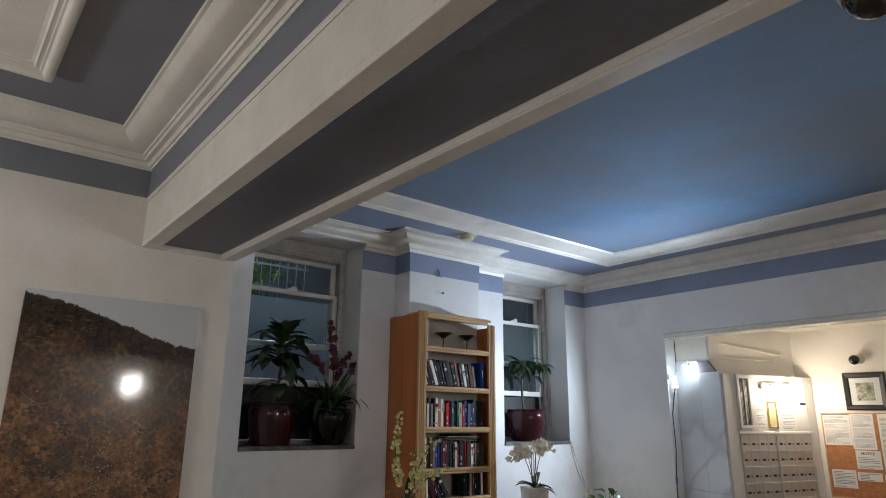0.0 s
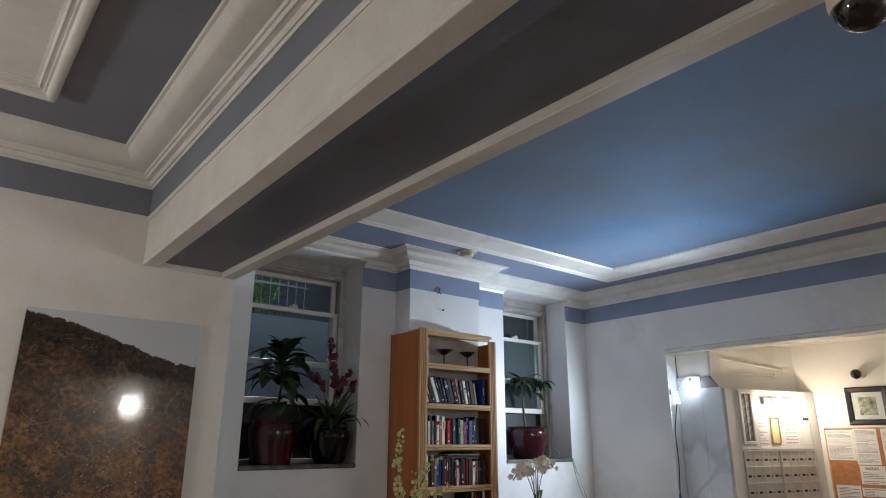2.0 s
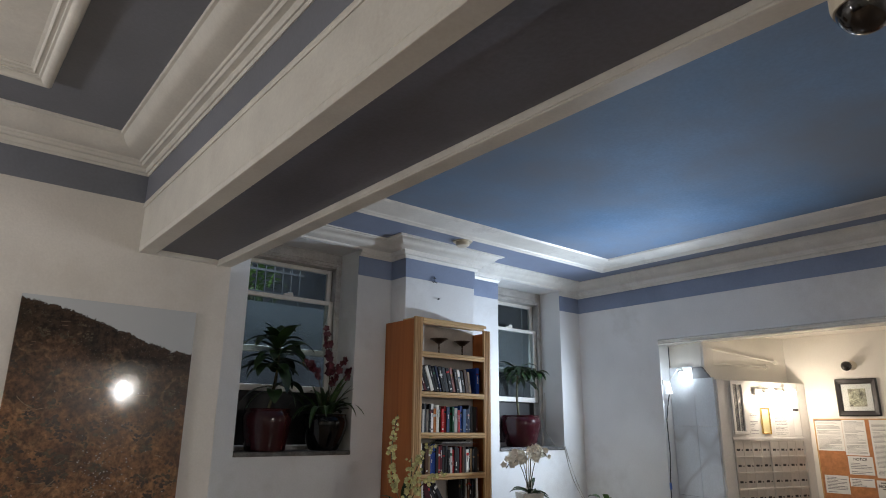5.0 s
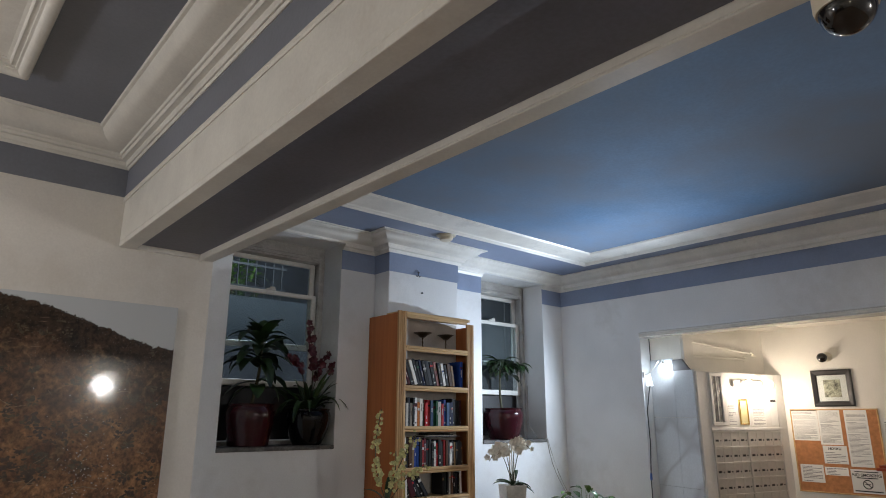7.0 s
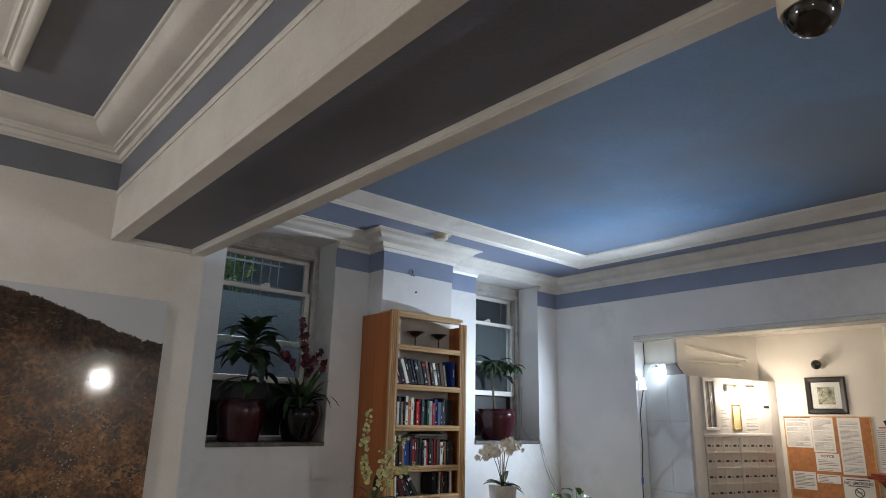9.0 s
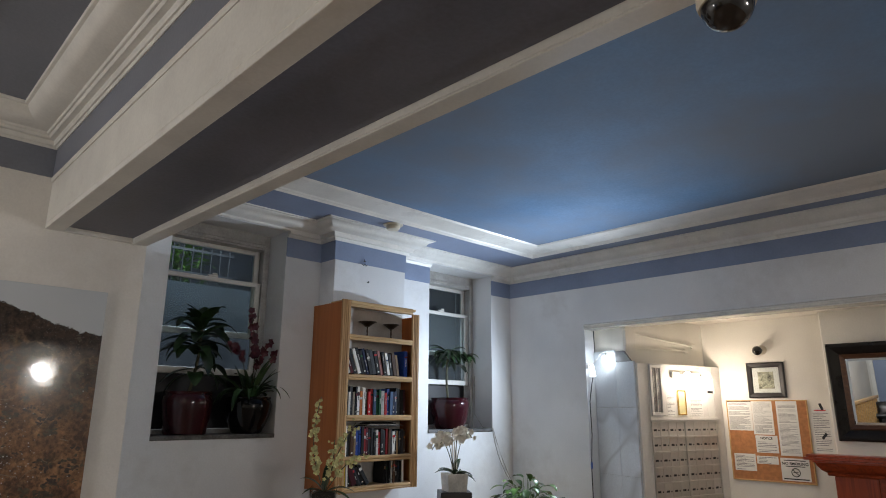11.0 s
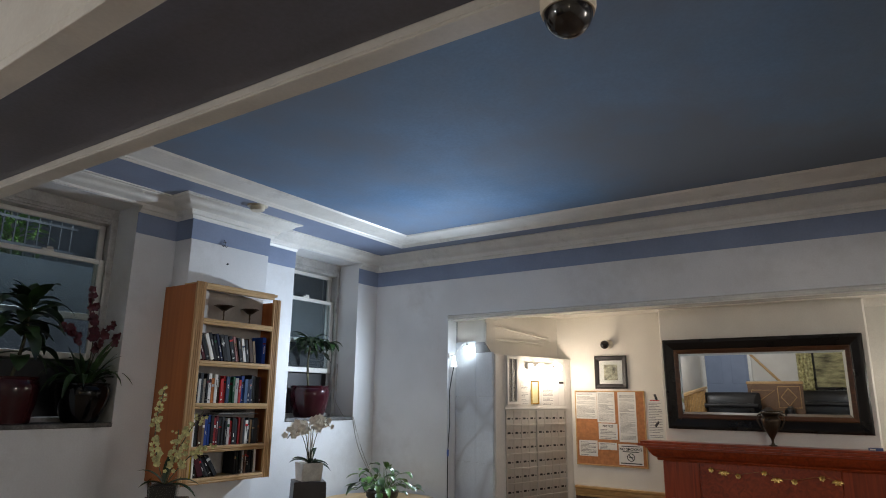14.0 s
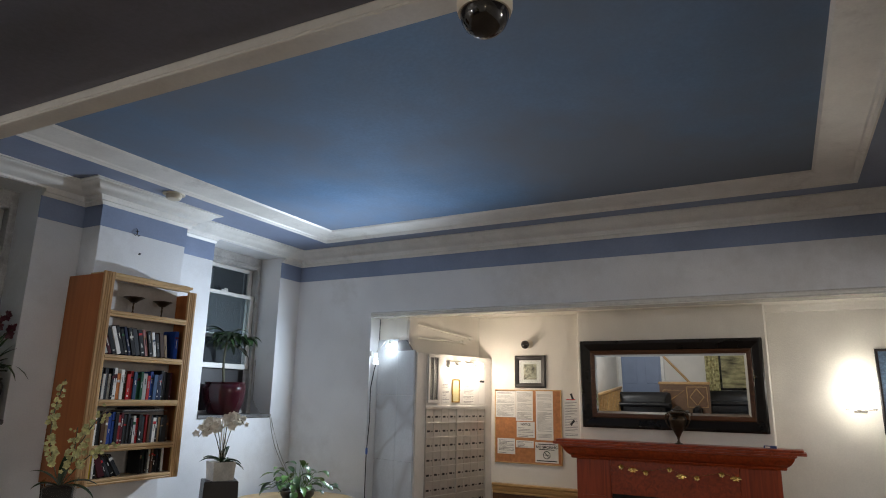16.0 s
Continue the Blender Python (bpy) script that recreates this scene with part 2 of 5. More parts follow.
def smudge(m, colour, scale, lo, hi, amount):
    """Worn, dirty patches with soft edges, broken up by a finer noise."""
    n, l = m.node_tree.nodes, m.node_tree.links
    b = n["Principled BSDF"]
    was = b.inputs["Base Color"].links[0].from_socket
    co, a, c, mu, ramp, sc, mx = [n.new("ShaderNode" + k) for k in ("TexCoord", "TexNoise", "TexNoise", "Math", "ValToRGB", "Math", "Mix")]
    a.inputs["Scale"].default_value, a.inputs["Detail"].default_value, a.inputs["Roughness"].default_value = scale, 6, 0.65
    c.inputs["Scale"].default_value, c.inputs["Detail"].default_value = scale * 9, 4
    l.new(co.outputs["Object"], a.inputs[0]), l.new(co.outputs["Object"], c.inputs[0])
    mu.operation, sc.operation = "MULTIPLY_ADD", "MULTIPLY"
    l.new(c.outputs[0], mu.inputs[0]), l.new(a.outputs[0], mu.inputs[2])
    mu.inputs[1].default_value = 0.25
    ramp.color_ramp.elements[0].position, ramp.color_ramp.elements[1].position = lo, hi
    l.new(mu.outputs[0], ramp.inputs[0]), l.new(ramp.outputs[0], sc.inputs[0])
    sc.inputs[1].default_value = amount
    mx.data_type = "RGBA"
    l.new(sc.outputs[0], mx.inputs[0]), l.new(was, mx.inputs[6])
    mx.inputs[7].default_value = (*colour, 1)
    l.new(mx.outputs[2], b.inputs["Base Color"])


smudge(WHITE, (0.42, 0.40, 0.37), 1.5, 0.64, 0.84, 0.3)
smudge(CREAM, (0.50, 0.45, 0.38), 1.1, 0.66, 0.88, 0.4)
smudge(FRAMEP, (0.20, 0.18, 0.16), 6.0, 0.60, 0.80, 0.45)
smudge(TRIM, (0.45, 0.43, 0.40), 4.0, 0.68, 0.86, 0.45)
smudge(TRIMW, (0.52, 0.47, 0.40), 4.0, 0.68, 0.86, 0.35)


def hillside():
    """A glossy landscape print: pale sky over a rough ridge, ochre scrub slope below."""
    m = bpy.data.materials.new("hillside_print")
    m.use_nodes = True
    n, l = m.node_tree.nodes, m.node_tree.links
    b = n["Principled BSDF"]
    b.inputs["Roughness"].default_value, b.inputs["Coat Weight"].default_value, b.inputs["Coat Roughness"].default_value = 0.4, 0.55, 0.03

    def node(kind, **sockets):
        k = n.new("ShaderNode" + kind)
        for key, v in sockets.items():
            k.inputs[key.replace("_", " ")].default_value = v
        return k

    def maths(op, a, c):
        k = n.new("ShaderNodeMath")
        k.operation = op
        for i, v in enumerate((a, c)):
            if isinstance(v, (int, float)):
                k.inputs[i].default_value = v
            else:
                l.new(v, k.inputs[i])
        return k.outputs[0]

    def ramp(src, *stops):
        k = n.new("ShaderNodeValToRGB")
        e = k.color_ramp.elements
        e[0].position, e[0].color = stops[0][0], (*stops[0][1], 1)
        e[1].position, e[1].color = stops[-1][0], (*stops[-1][1], 1)
        for p, c in stops[1:-1]:
            e.new(p).color = (*c, 1)
        l.new(src, k.inputs[0])
        return k.outputs[0]

    def blend(f, a, c):
        k = n.new("ShaderNodeMix")
        k.data_type = "RGBA"
        for i, v in ((0, f), (6, a), (7, c)):
            if isinstance(v, tuple):
                k.inputs[i].default_value = (*v, 1)
            else:
                l.new(v, k.inputs[i])
        return k.outputs[2]

    co, sep = n.new("ShaderNodeTexCoord"), n.new("ShaderNodeSeparateXYZ")
    l.new(co.outputs["Object"], sep.inputs[0])
    x, z = sep.outputs[0], sep.outputs[2]
    coarse, mid, fine, scrub = node("TexNoise", Scale=2.6, Detail=4.0), node("TexNoise", Scale=8.0, Detail=7.0, Roughness=0.62), node("TexNoise", Scale=48.0, Detail=5.0, Roughness=0.65), node("TexVoronoi", Scale=9.0)
    warp, bent = node("TexNoise", Scale=14.0, Detail=4.0), n.new("ShaderNodeVectorMath")
    bent.operation, bent.inputs[1].default_value = "MULTIPLY_ADD", (0.07, 0.07, 0.07)
    for k in (coarse, mid, fine, warp):
        l.new(co.outputs["Object"], k.inputs["Vector"])
    l.new(warp.outputs["Color"], bent.inputs[0]), l.new(co.outputs["Object"], bent.inputs[2]), l.new(bent.outputs[0], scrub.inputs["Vector"])
    b.inputs["Specular IOR Level"].default_value = 0.1
    # the ridge falls from the far corner to the near one
    ridge = maths("ADD", maths("MULTIPLY", x, -0.245), maths("MULTIPLY", maths("SUBTRACT", mid.outputs[0], 0.5), 0.10))
    ridge = maths("ADD", ridge, maths("MULTIPLY", maths("SINE", maths("MULTIPLY", x, 7.0), 0.0), 0.022))
    ridge = maths("ADD", ridge, maths("MULTIPLY", maths("SUBTRACT", fine.outputs[0], 0.5), 0.035))
    over = maths("SUBTRACT", z, maths("SUBTRACT", ridge, 0.03))
    earth = ramp(mid.outputs[0], (0.34, (0.075, 0.038, 0.021)), (0.5, (0.165, 0.083, 0.040)), (0.66, (0.27, 0.145, 0.070)))
    dots = ramp(scrub.outputs["Distance"], (0.16, (0.9, 0.9, 0.9)), (0.40, (0.0, 0.0, 0.0)))
    pick = maths("MULTIPLY", dots, ramp(coarse.outputs[0], (0.38, (0.2, 0.2, 0.2)), (0.6, (1, 1, 1))))
    slope = blend(pick, earth, (0.020, 0.019, 0.010))
    deep = ramp(maths("ADD", maths("MULTIPLY", over, -1.0), maths("MULTIPLY", mid.outputs[0], 0.3)), (0.26, (1, 1, 1)), (0.74, (0, 0, 0)))
    slope = blend(maths("MULTIPLY", deep, 0.88), slope, (0.022, 0.015, 0.011))
    slope = blend(maths("MULTIPLY", maths("MULTIPLY", ramp(coarse.outputs[0], (0.46, (0, 0, 0)), (0.66, (1, 1, 1))), 0.5), maths("SUBTRACT", 1.0, deep)), slope, (0.31, 0.165, 0.075))
    vein = ramp(maths("ABSOLUTE", maths("SUBTRACT", mid.outputs[0], 0.56), 0.0), (0.004, (1, 1, 1)), (0.012, (0, 0, 0)))
    slope = blend(maths("MULTIPLY", vein, 0.25), slope, (0.045, 0.025, 0.014))
    path = ramp(maths("ABSOLUTE", maths("SUBTRACT", coarse.outputs[0], 0.47), 0.0), (0.003, (1, 1, 1)), (0.012, (0, 0, 0)))
    slope = blend(maths("MULTIPLY", path, 0.15), slope, (0.42, 0.28, 0.15))
    stones = node("TexVoronoi", Scale=75.0)
    l.new(co.outputs["Object"], stones.inputs["Vector"])
    pale = maths("MULTIPLY", ramp(stones.outputs["Distance"], (0.10, (1, 1, 1)), (0.2, (0, 0, 0))), ramp(coarse.outputs[0], (0.44, (0, 0, 0)), (0.52, (1, 1, 1))))
    slope = blend(maths("MULTIPLY", pale, 0.15), slope, (0.5, 0.47, 0.42))
    grit = ramp(fine.outputs[0], (0.36, (0.42, 0.42, 0.42)), (0.64, (1.45, 1.4, 1.35)))
    g = n.new("ShaderNodeMix")
    g.data_type, g.blend_type = "RGBA", "MULTIPLY"
    g.inputs[0].default_value = 1
    l.new(slope, g.inputs[6]), l.new(grit, g.inputs[7])
    above = ramp(over, (0.0, (0, 0, 0)), (0.006, (1, 1, 1)))
    l.new(blend(above, g.outputs[2], (0.50, 0.53, 0.55)), b.inputs["Base Color"])
    bp = node("Bump", Strength=0.12, Distance=0.004)
    l.new(mid.outputs[0], bp.inputs["Height"]), l.new(bp.outputs[0], b.inputs["Coat Normal"])
    return m


PRINT = hillside()


# ---- shapes ----
def box(bm, x0, x1, y0, y1, z0, z1, bev=0.0, seg=1):
    v = [bm.verts.new((x, y, z)) for x in (x0, x1) for y in (y0, y1) for z in (z0, z1)]
    f = [bm.faces.new([v[i] for i in q]) for q in ((0, 1, 3, 2), (4, 6, 7, 5), (0, 4, 5, 1), (2, 3, 7, 6), (0, 2, 6, 4), (1, 5, 7, 3))]
    if bev:
        bmesh.ops.bevel(bm, geom=list({e for q in f for e in q.edges}), offset=bev, segments=seg, affect="EDGES", profile=0.6)
    return bm


def boxes(*rows, bev=0.0):
    bm = bmesh.new()
    for r in rows:
        box(bm, *r, bev=bev)
    return bm


def lathe(bm, profile, n=24, at=(0, 0, 0)):
    rings = []
    for r, z in profile:
        rings.append([bm.verts.new((at[0] + r * math.cos(math.tau * i / n), at[1] + r * math.sin(math.tau * i / n), at[2] + z)) for i in range(n)] if r > 1e-6 else [bm.verts.new((at[0], at[1], at[2] + z))])
    for a, b in zip(rings, rings[1:]):
        for i in range(n):
            q = [a[i % len(a)], a[(i + 1) % len(a)], b[(i + 1) % len(b)], b[i % len(b)]]
            q = list(dict.fromkeys(q))
            if len(q) > 2:
                bm.faces.new(q)
    return bm


def tube(bm, pts, radii, n=8):
    pts = [Vector(p) for p in pts]
    radii = radii if isinstance(radii, (list, tuple)) else [radii] * len(pts)
    side, prev = None, None
    for i, p in enumerate(pts):
        d = (pts[min(i + 1, len(pts) - 1)] - pts[max(i - 1, 0)]).normalized()
        side = d.orthogonal().normalized() if side is None else (side - d * side.dot(d)).normalized()
        up = d.cross(side)
        ring = [bm.verts.new(p + (side * math.cos(math.tau * k / n) + up * math.sin(math.tau * k / n)) * radii[i]) for k in range(n)]
        if prev:
            for k in range(n):
                bm.faces.new((prev[k], prev[(k + 1) % n], ring[(k + 1) % n], ring[k]))
        else:
            bm.faces.new(ring[::-1])
        prev = ring
    bm.faces.new(prev)
    return bm


def sweep(bm, path, profile, closed=False):
    """A moulding along a plan line; profile: (distance out to the right of the line, height), from bottom to top."""
    pts = [Vector(p) for p in path]
    k = len(pts)
    rings = []
    for i, p in enumerate(pts):
        ds = []
        if closed or i > 0:
            ds.append((p - pts[i - 1]).normalized())
        if closed or i < k - 1:
            ds.append((pts[(i + 1) % k] - p).normalized())
        ns = [Vector((d.y, -d.x)) for d in ds]
        m = ns[0] if len(ns) == 1 else (ns[0] + ns[1]) / (1 + ns[0].dot(ns[1]))
        rings.append([bm.verts.new((p.x + m.x * o, p.y + m.y * o, z)) for o, z in profile])
    for a, b in zip(rings, rings[1:] + (rings[:1] if closed else [])):
        for j in range(len(profile) - 1):
            bm.faces.new((a[j], b[j], b[j + 1], a[j + 1]))
    if not closed:
        bm.faces.new(rings[0])
        bm.faces.new(rings[-1][::-1])
    return bm


def leaf(bm, base, way, length, width, droop=0.3, fold=0.15, n=6, up=(0, 0, 1)):
    """A pointed blade with a folded midrib that bends down along its length."""
    p, d = Vector(base), Vector(way).normalized()
    side = d.cross(Vector(up))
    side = side.normalized() if side.length > 1e-3 else Vector((1, 0, 0))
    rows = []
    for i in range(n + 1):
        t = i / n
        w = width * 0.5 * (math.sin(math.pi * min(1, t * 0.92 + 0.06)) ** 0.8) * (1 - 0.15 * t)
        nrm = side.cross(d).normalized()
        rows.append([bm.verts.new(p + side * s * w + nrm * abs(s) * w * fold * 2) for s in (-1, 0, 1)])
        p = p + d * (length / n)
        d = (d + Vector((0, 0, -1)) * droop / n * (1 + t)).normalized()
    for a, b in zip(rows, rows[1:]):
        for j in (0, 1):
            bm.faces.new((a[j], a[j + 1], b[j + 1], b[j]))
    return bm


def part(name, bm, material, parent=None, label="", smooth=False, at=None):
    me = bpy.data.meshes.new(name)
    bmesh.ops.recalc_face_normals(bm, faces=bm.faces)
    bm.to_mesh(me)
    bm.free()
    me.materials.append(material)
    if smooth:
        me.shade_smooth()
        me.set_sharp_from_angle(angle=radians(40))
    ob = new(name, me)
    ob.parent = parent
    if at:
        ob.matrix_basis = at if isinstance(at, Matrix) else pose(*at)
    if label:
        tagged(ob, label)
    return ob


def thing(name, label, category, at=(0, 0, 0), group="", rz=0):
    ob = new(name)
    ob.empty_display_size = 0.05
    ob.matrix_basis = at if isinstance(at, Matrix) else pose(*at, 0, 0, rz)
    return tagged(ob, label, category, group)


def setting(name, bm, material, label, category, smooth=False):
    return tagged(part(name, bm, material, smooth=smooth), label, category, kind="structure")


# ---- the shell ----
YN, YP, XE, XB0, XB1, ZB, ZC = 4.50, 3.785, 5.543, 0.811, 1.340, 2.57, 3.165
TAPER = 0.017  # fitted to the camera's view: the beam widens a little towards the back wall
XBS = XB0 - TAPER * 6.985
XW, YS, XF = -4.6, -3.2, 6.70
W1, W2, ZS, ZH = (1.75, 2.682), (4.30, 5.222), 1.46, 3.075
BR = (3.02, 3.795, 4.29)
setting("floor", boxes((XW - 0.2, 9.0, YS - 0.2, 5.0, -0.1, 0)), FLOORM, "brown polished stone floor of the lobby", "floor")
setting("ground", boxes((-6, 14, 5.0, 12, -0.2, -0.1)), YARD, "dark concrete of the yard outside", "ground")

# north wall with two deep window recesses
setting("wall_north", boxes(
    (XB1 - 0.5, W1[0], YN, 4.95, 0, 3.4), (W1[1], W2[0], YN, 4.95, 0, 3.4), (W2[1], 5.9, YN, 4.95, 0, 3.4),
    (W1[0], W1[1], YN, 4.95, 0, ZS - 0.03), (W2[0], W2[1], YN, 4.95, 0, ZS - 0.03), (W1[0], W1[1], YN, 4.95, ZH, 3.4), (W2[0], W2[1], YN, 4.95, ZH, 3.4)),
    WHITE, "white painted plaster wall with two window recesses", "wall")
setting("chimney_breast", boxes((BR[0], BR[1], BR[2], YN - 0.001, 0, 3.3), bev=0.004), WHITE, "white plaster pier standing proud of the window wall", "wall")
setting("wall_painted_pier", boxes((XW, XB1, YP, YP + 0.35, 0, 3.4), (XB1 - 0.35, XB1, YP + 0.35, YN, 0, 3.4)), CREAM, "cream painted wall behind the landscape print", "wall")
setting("wall_east", boxes((XE, XE + 0.16, -0.5 + YS, 3.54, 2.46, 3.4), (XE, XE + 0.16, 3.54, YN, 0, 3.4)), WHITE, "white plaster wall over a wide opening", "wall")
# beam out of view, added only to cut the lounge lamp's upward light
setting("shade_beam", boxes((XB1 + 0.002, XE - 0.03, -1.72, -1.58, 2.385, ZC - 0.002)), WHITE, "unseen white beam added to shade the back of the ceiling", "beam")
setting("wall_south", boxes((XW, XE + 1.3, YS - 0.2, YS, 0, 3.4)), CREAM, "cream painted wall at the back of the lobby", "wall")
setting("wall_west", boxes((XW - 0.2, XW, YS - 0.2, 5.0, 0, 3.4)), CREAM, "cream painted end wall of the lobby", "wall")
def lean(bm):
    for v in bm.verts:
        if v.co.x < 1.1:
            v.co.x -= TAPER * (YP - v.co.y)
        else:
            # right edge splayed as well, to follow its line as the camera sees it
            v.co.x += 0.0105 * (YP - v.co.y)
    return bm


setting("beam", lean(boxes((XB0, XB1, YS, YP, ZB + 0.03, 3.4), (XB0, XB0 + 0.085, YS, YP, ZB, ZB + 0.0299), (XB1 - 0.09, XB1, YS, YP, ZB, ZB + 0.0299), (XB0 + 0.0851, XB1 - 0.0901, YP - 0.03, YP, ZB, ZB + 0.0299), bev=0.0025)), TRIMW, "deep cream painted ceiling beam", "beam")
setting("trim_beam_bead", lean(boxes((XB1 - 0.0895, XB1 - 0.078, YS + 0.01, YP - 0.002, ZB - 0.009, ZB - 0.0005), bev=0.002)), TRIMW, "thin raised bead along the beam soffit", "trim")
setting("beam_soffit", lean(boxes((XB0 + 0.087, XB1 - 0.092, YS + 0.1, YP - 0.032, ZB + 0.026, ZB + 0.0296))), SOFFIT, "charcoal panel let into the underside of the beam", "beam")

# ceilings
IN = (1.93, 4.86, -0.41, 3.58)
OUT = (1.68, 5.145, -0.69, 3.86)
setting("ceiling_blue", boxes((IN[0] - 0.1, IN[1] + 0.1, IN[2] - 0.1, IN[3] + 0.1, 3.195, 3.4)), BLUE, "sky blue painted tray ceiling, cloudy patches with some shade painted in", "ceiling")
setting("ceiling_margin", boxes((XB1, XE, OUT[3] - 0.02, YN, ZC, 3.2), (XB1, XE, YS, OUT[2] + 0.02, ZC, 3.2), (XB1, OUT[0] + 0.02, OUT[2] + 0.02, OUT[3] - 0.02, ZC, 3.2), (OUT[1] - 0.02, XE, OUT[2] + 0.02, OUT[3] - 0.02, ZC, 3.2)), BAND, "slate blue flat ceiling margin", "ceiling")
setting("ceiling_lounge", boxes((XW, XB0, YS, YP, ZC, 3.4)), GREY, "slate grey flat ceiling", "ceiling")
TRAY = [(0, ZC - 0.012), (0.012, ZC - 0.014), (0.026, ZC - 0.004), (0.04, ZC - 0.003), (0.05, ZC + 0.006), (0.066, ZC + 0.008), (0.24, ZC + 0.016), (0.265, ZC + 0.018), (0.282, ZC + 0.0305), (0.282, 3.24), (0, 3.24)]
bm = bmesh.new()
sweep(bm, [(OUT[0], OUT[3]), (OUT[1], OUT[3]), (OUT[1], OUT[2]), (OUT[0], OUT[2])], TRAY + TRAY[:1], True)
setting("trim_tray", bm, TRIM, "broad white moulding round the tray ceiling", "trim")

# cornice: an upper cove that runs on, and bed moulds that stop at the windows
COVE = [(0.03, 3.072), (0.055, 3.068), (0.06, 3.085), (0.075, 3.09), (0.10, 3.098), (0.135, 3.118), (0.158, 3.142), (0.168, 3.146), (0.175, 3.154), (0.20, 3.156), (0.20, ZC), (0.03, ZC)]
BED = [(0.0, 3.025), (0.018, 3.022), (0.026, 3.034), (0.03, 3.046), (0.044, 3.05), (0.05, 3.062), (0.05, 3.07), (0.0, 3.07)]
ROOM = [(XB1, YN), (BR[0], YN), (BR[0], BR[2]), (BR[1], BR[2]), (BR[1], YN), (XE, YN), (XE, YS), (XB1, YS)]
bm = bmesh.new()
sweep(bm, ROOM, COVE + COVE[:1], True)
for run in ([(XB1, YN), (W1[0], YN)], [(W1[1], YN), (BR[0], YN), (BR[0], BR[2]), (BR[1], BR[2]), (BR[1], YN), (W2[0], YN)], [(W2[1], YN), (XE, YN), (XE, YS), (XB1, YS), (XB1, YN)]):
    sweep(bm, run, BED)
setting("trim_cornice", bm, TRIM, "white plaster cornice with cove and bed moulds", "trim", True)
bm = bmesh.new()
STRIP = [(0, 2.862), (0.004, 2.862), (0.004, 3.024), (0, 3.024)]
for run in ([(W1[1], YN), (BR[0], YN), (BR[0], BR[2]), (BR[1], BR[2]), (BR[1], YN), (W2[0], YN)], [(W2[1], YN), (XE, YN), (XE, YS), (XB1, YS)]):
    sweep(bm, run, STRIP)
setting("band_blue", bm, BAND, "slate blue painted band under the cornice", "trim")
LOUNGE = [(XW, YP), (XB0, YP), (XBS, YS), (XW, YS)]
bm = bmesh.new()
sweep(bm, LOUNGE, [(0, 3.020), (0.010, 3.018), (0.014, 3.024), (0.016, 3.030), (0.024, 3.030), (0.028, 3.036), (0.030, 3.042), (0.031, 3.056), (0.050, 3.058), (0.056, 3.056), (0.061, 3.062), (0.063, 3.070), (0.072, 3.070), (0.077, 3.076), (0.078, 3.081), (0.098, 3.082), (0.125, 3.087), (0.150, 3.096), (0.172, 3.109), (0.188, 3.125), (0.198, 3.144), (0.200, 3.150), (0.213, 3.151), (0.217, 3.156), (0.217, ZC), (0, ZC), (0, 3.020)], True)
sweep(bm, [(XB0, YP - 0.001), (XBS, YS)], [(0, 2.832), (0.006, 2.831), (0.010, 2.838), (0.006, 2.845), (0.012, 2.85), (0.008, 2.858), (0, 2.858)])
setting("trim_lounge_cornice", bm, TRIMW, "cream plaster cornice with stepped mouldings", "trim", True)
bm = bmesh.new()
sweep(bm, [(XW, YP), (XB0, YP), (XBS, YS)], [(0, 2.858), (0.004, 2.858), (0.004, 3.024), (0, 3.024)])
setting("band_grey", bm, GREY, "slate grey painted band under the cornice", "trim")
bm = bmesh.new()
PAN = [(-3.6, 3.20), (0.215, 3.20), (0.215, -2.4), (-3.6, -2.4)]
sweep(bm, PAN, [(0, ZC), (0, ZC - 0.030), (0.002, ZC - 0.044), (0.010, ZC - 0.055), (0.022, ZC - 0.060), (0.034, ZC - 0.058), (0.044, ZC - 0.050), (0.048, ZC - 0.042), (0.050, ZC - 0.038), (0.060, ZC - 0.038), (0.062, ZC - 0.030), (0.074, ZC - 0.030), (0.080, ZC - 0.034), (0.086, ZC - 0.030), (0.088, ZC - 0.020), (0.10, ZC - 0.016), (0.10, ZC), (0, ZC)], True)
box(bm, -3.6 + 0.1, 0.115, -2.3, 3.10, ZC - 0.014, ZC + 0.01)
setting("trim_ceiling_panel", bm, TRIMW, "cream moulded panel dropped from the grey ceiling", "trim", True)

# alcove
setting("ceiling_alcove", boxes((XE + 0.16, 7.2, YS, 3.6, 2.535, 2.7)), ALCOVE, "low cream ceiling of the alcove", "ceiling")
DIAG = pose(5.5666, 3.0516, 0, 0, 0, -14.05)
RETURN = pose(5.708, 3.535, 0, 0, 0, -106.07)
d = setting("wall_mailboxes", boxes((0.0, 1.25, 0.09, 0.24, 0, 2.7)), ALCOVE, "cream wall with conduits behind the mailbox closet", "wall")
d.matrix_basis = DIAG
d = setting("wall_return", boxes((0.002, 0.44, 0, 0.12, 0, 2.534)), ALCOVE, "short cream wall between the opening and mailboxes", "wall")
d.matrix_basis = RETURN
setting("wall_alcove", boxes((XF, XF + 0.15, 1.5, 3.3, 0, 2.7), (6.66, 6.81, YS, 0.2, 0, 2.7)), ALCOVE, "cream painted alcove wall", "wall")
setting("wall_fireplace", boxes((6.546, 6.75, -0.02, 1.70, 0, 2.6), bev=0.012), ALCOVE, "cream chimney breast over the fireplace", "wall")
bm = bmesh.new()
sweep(bm, [(XE, 3.535), (XE, YS)], [(0, 2.435), (0.016, 2.435), (0.020, 2.442), (0.014, 2.448), (0.010, 2.452), (0.012, 2.462), (0.022, 2.466), (0.024, 2.474), (0.012, 2.482), (0, 2.488)])
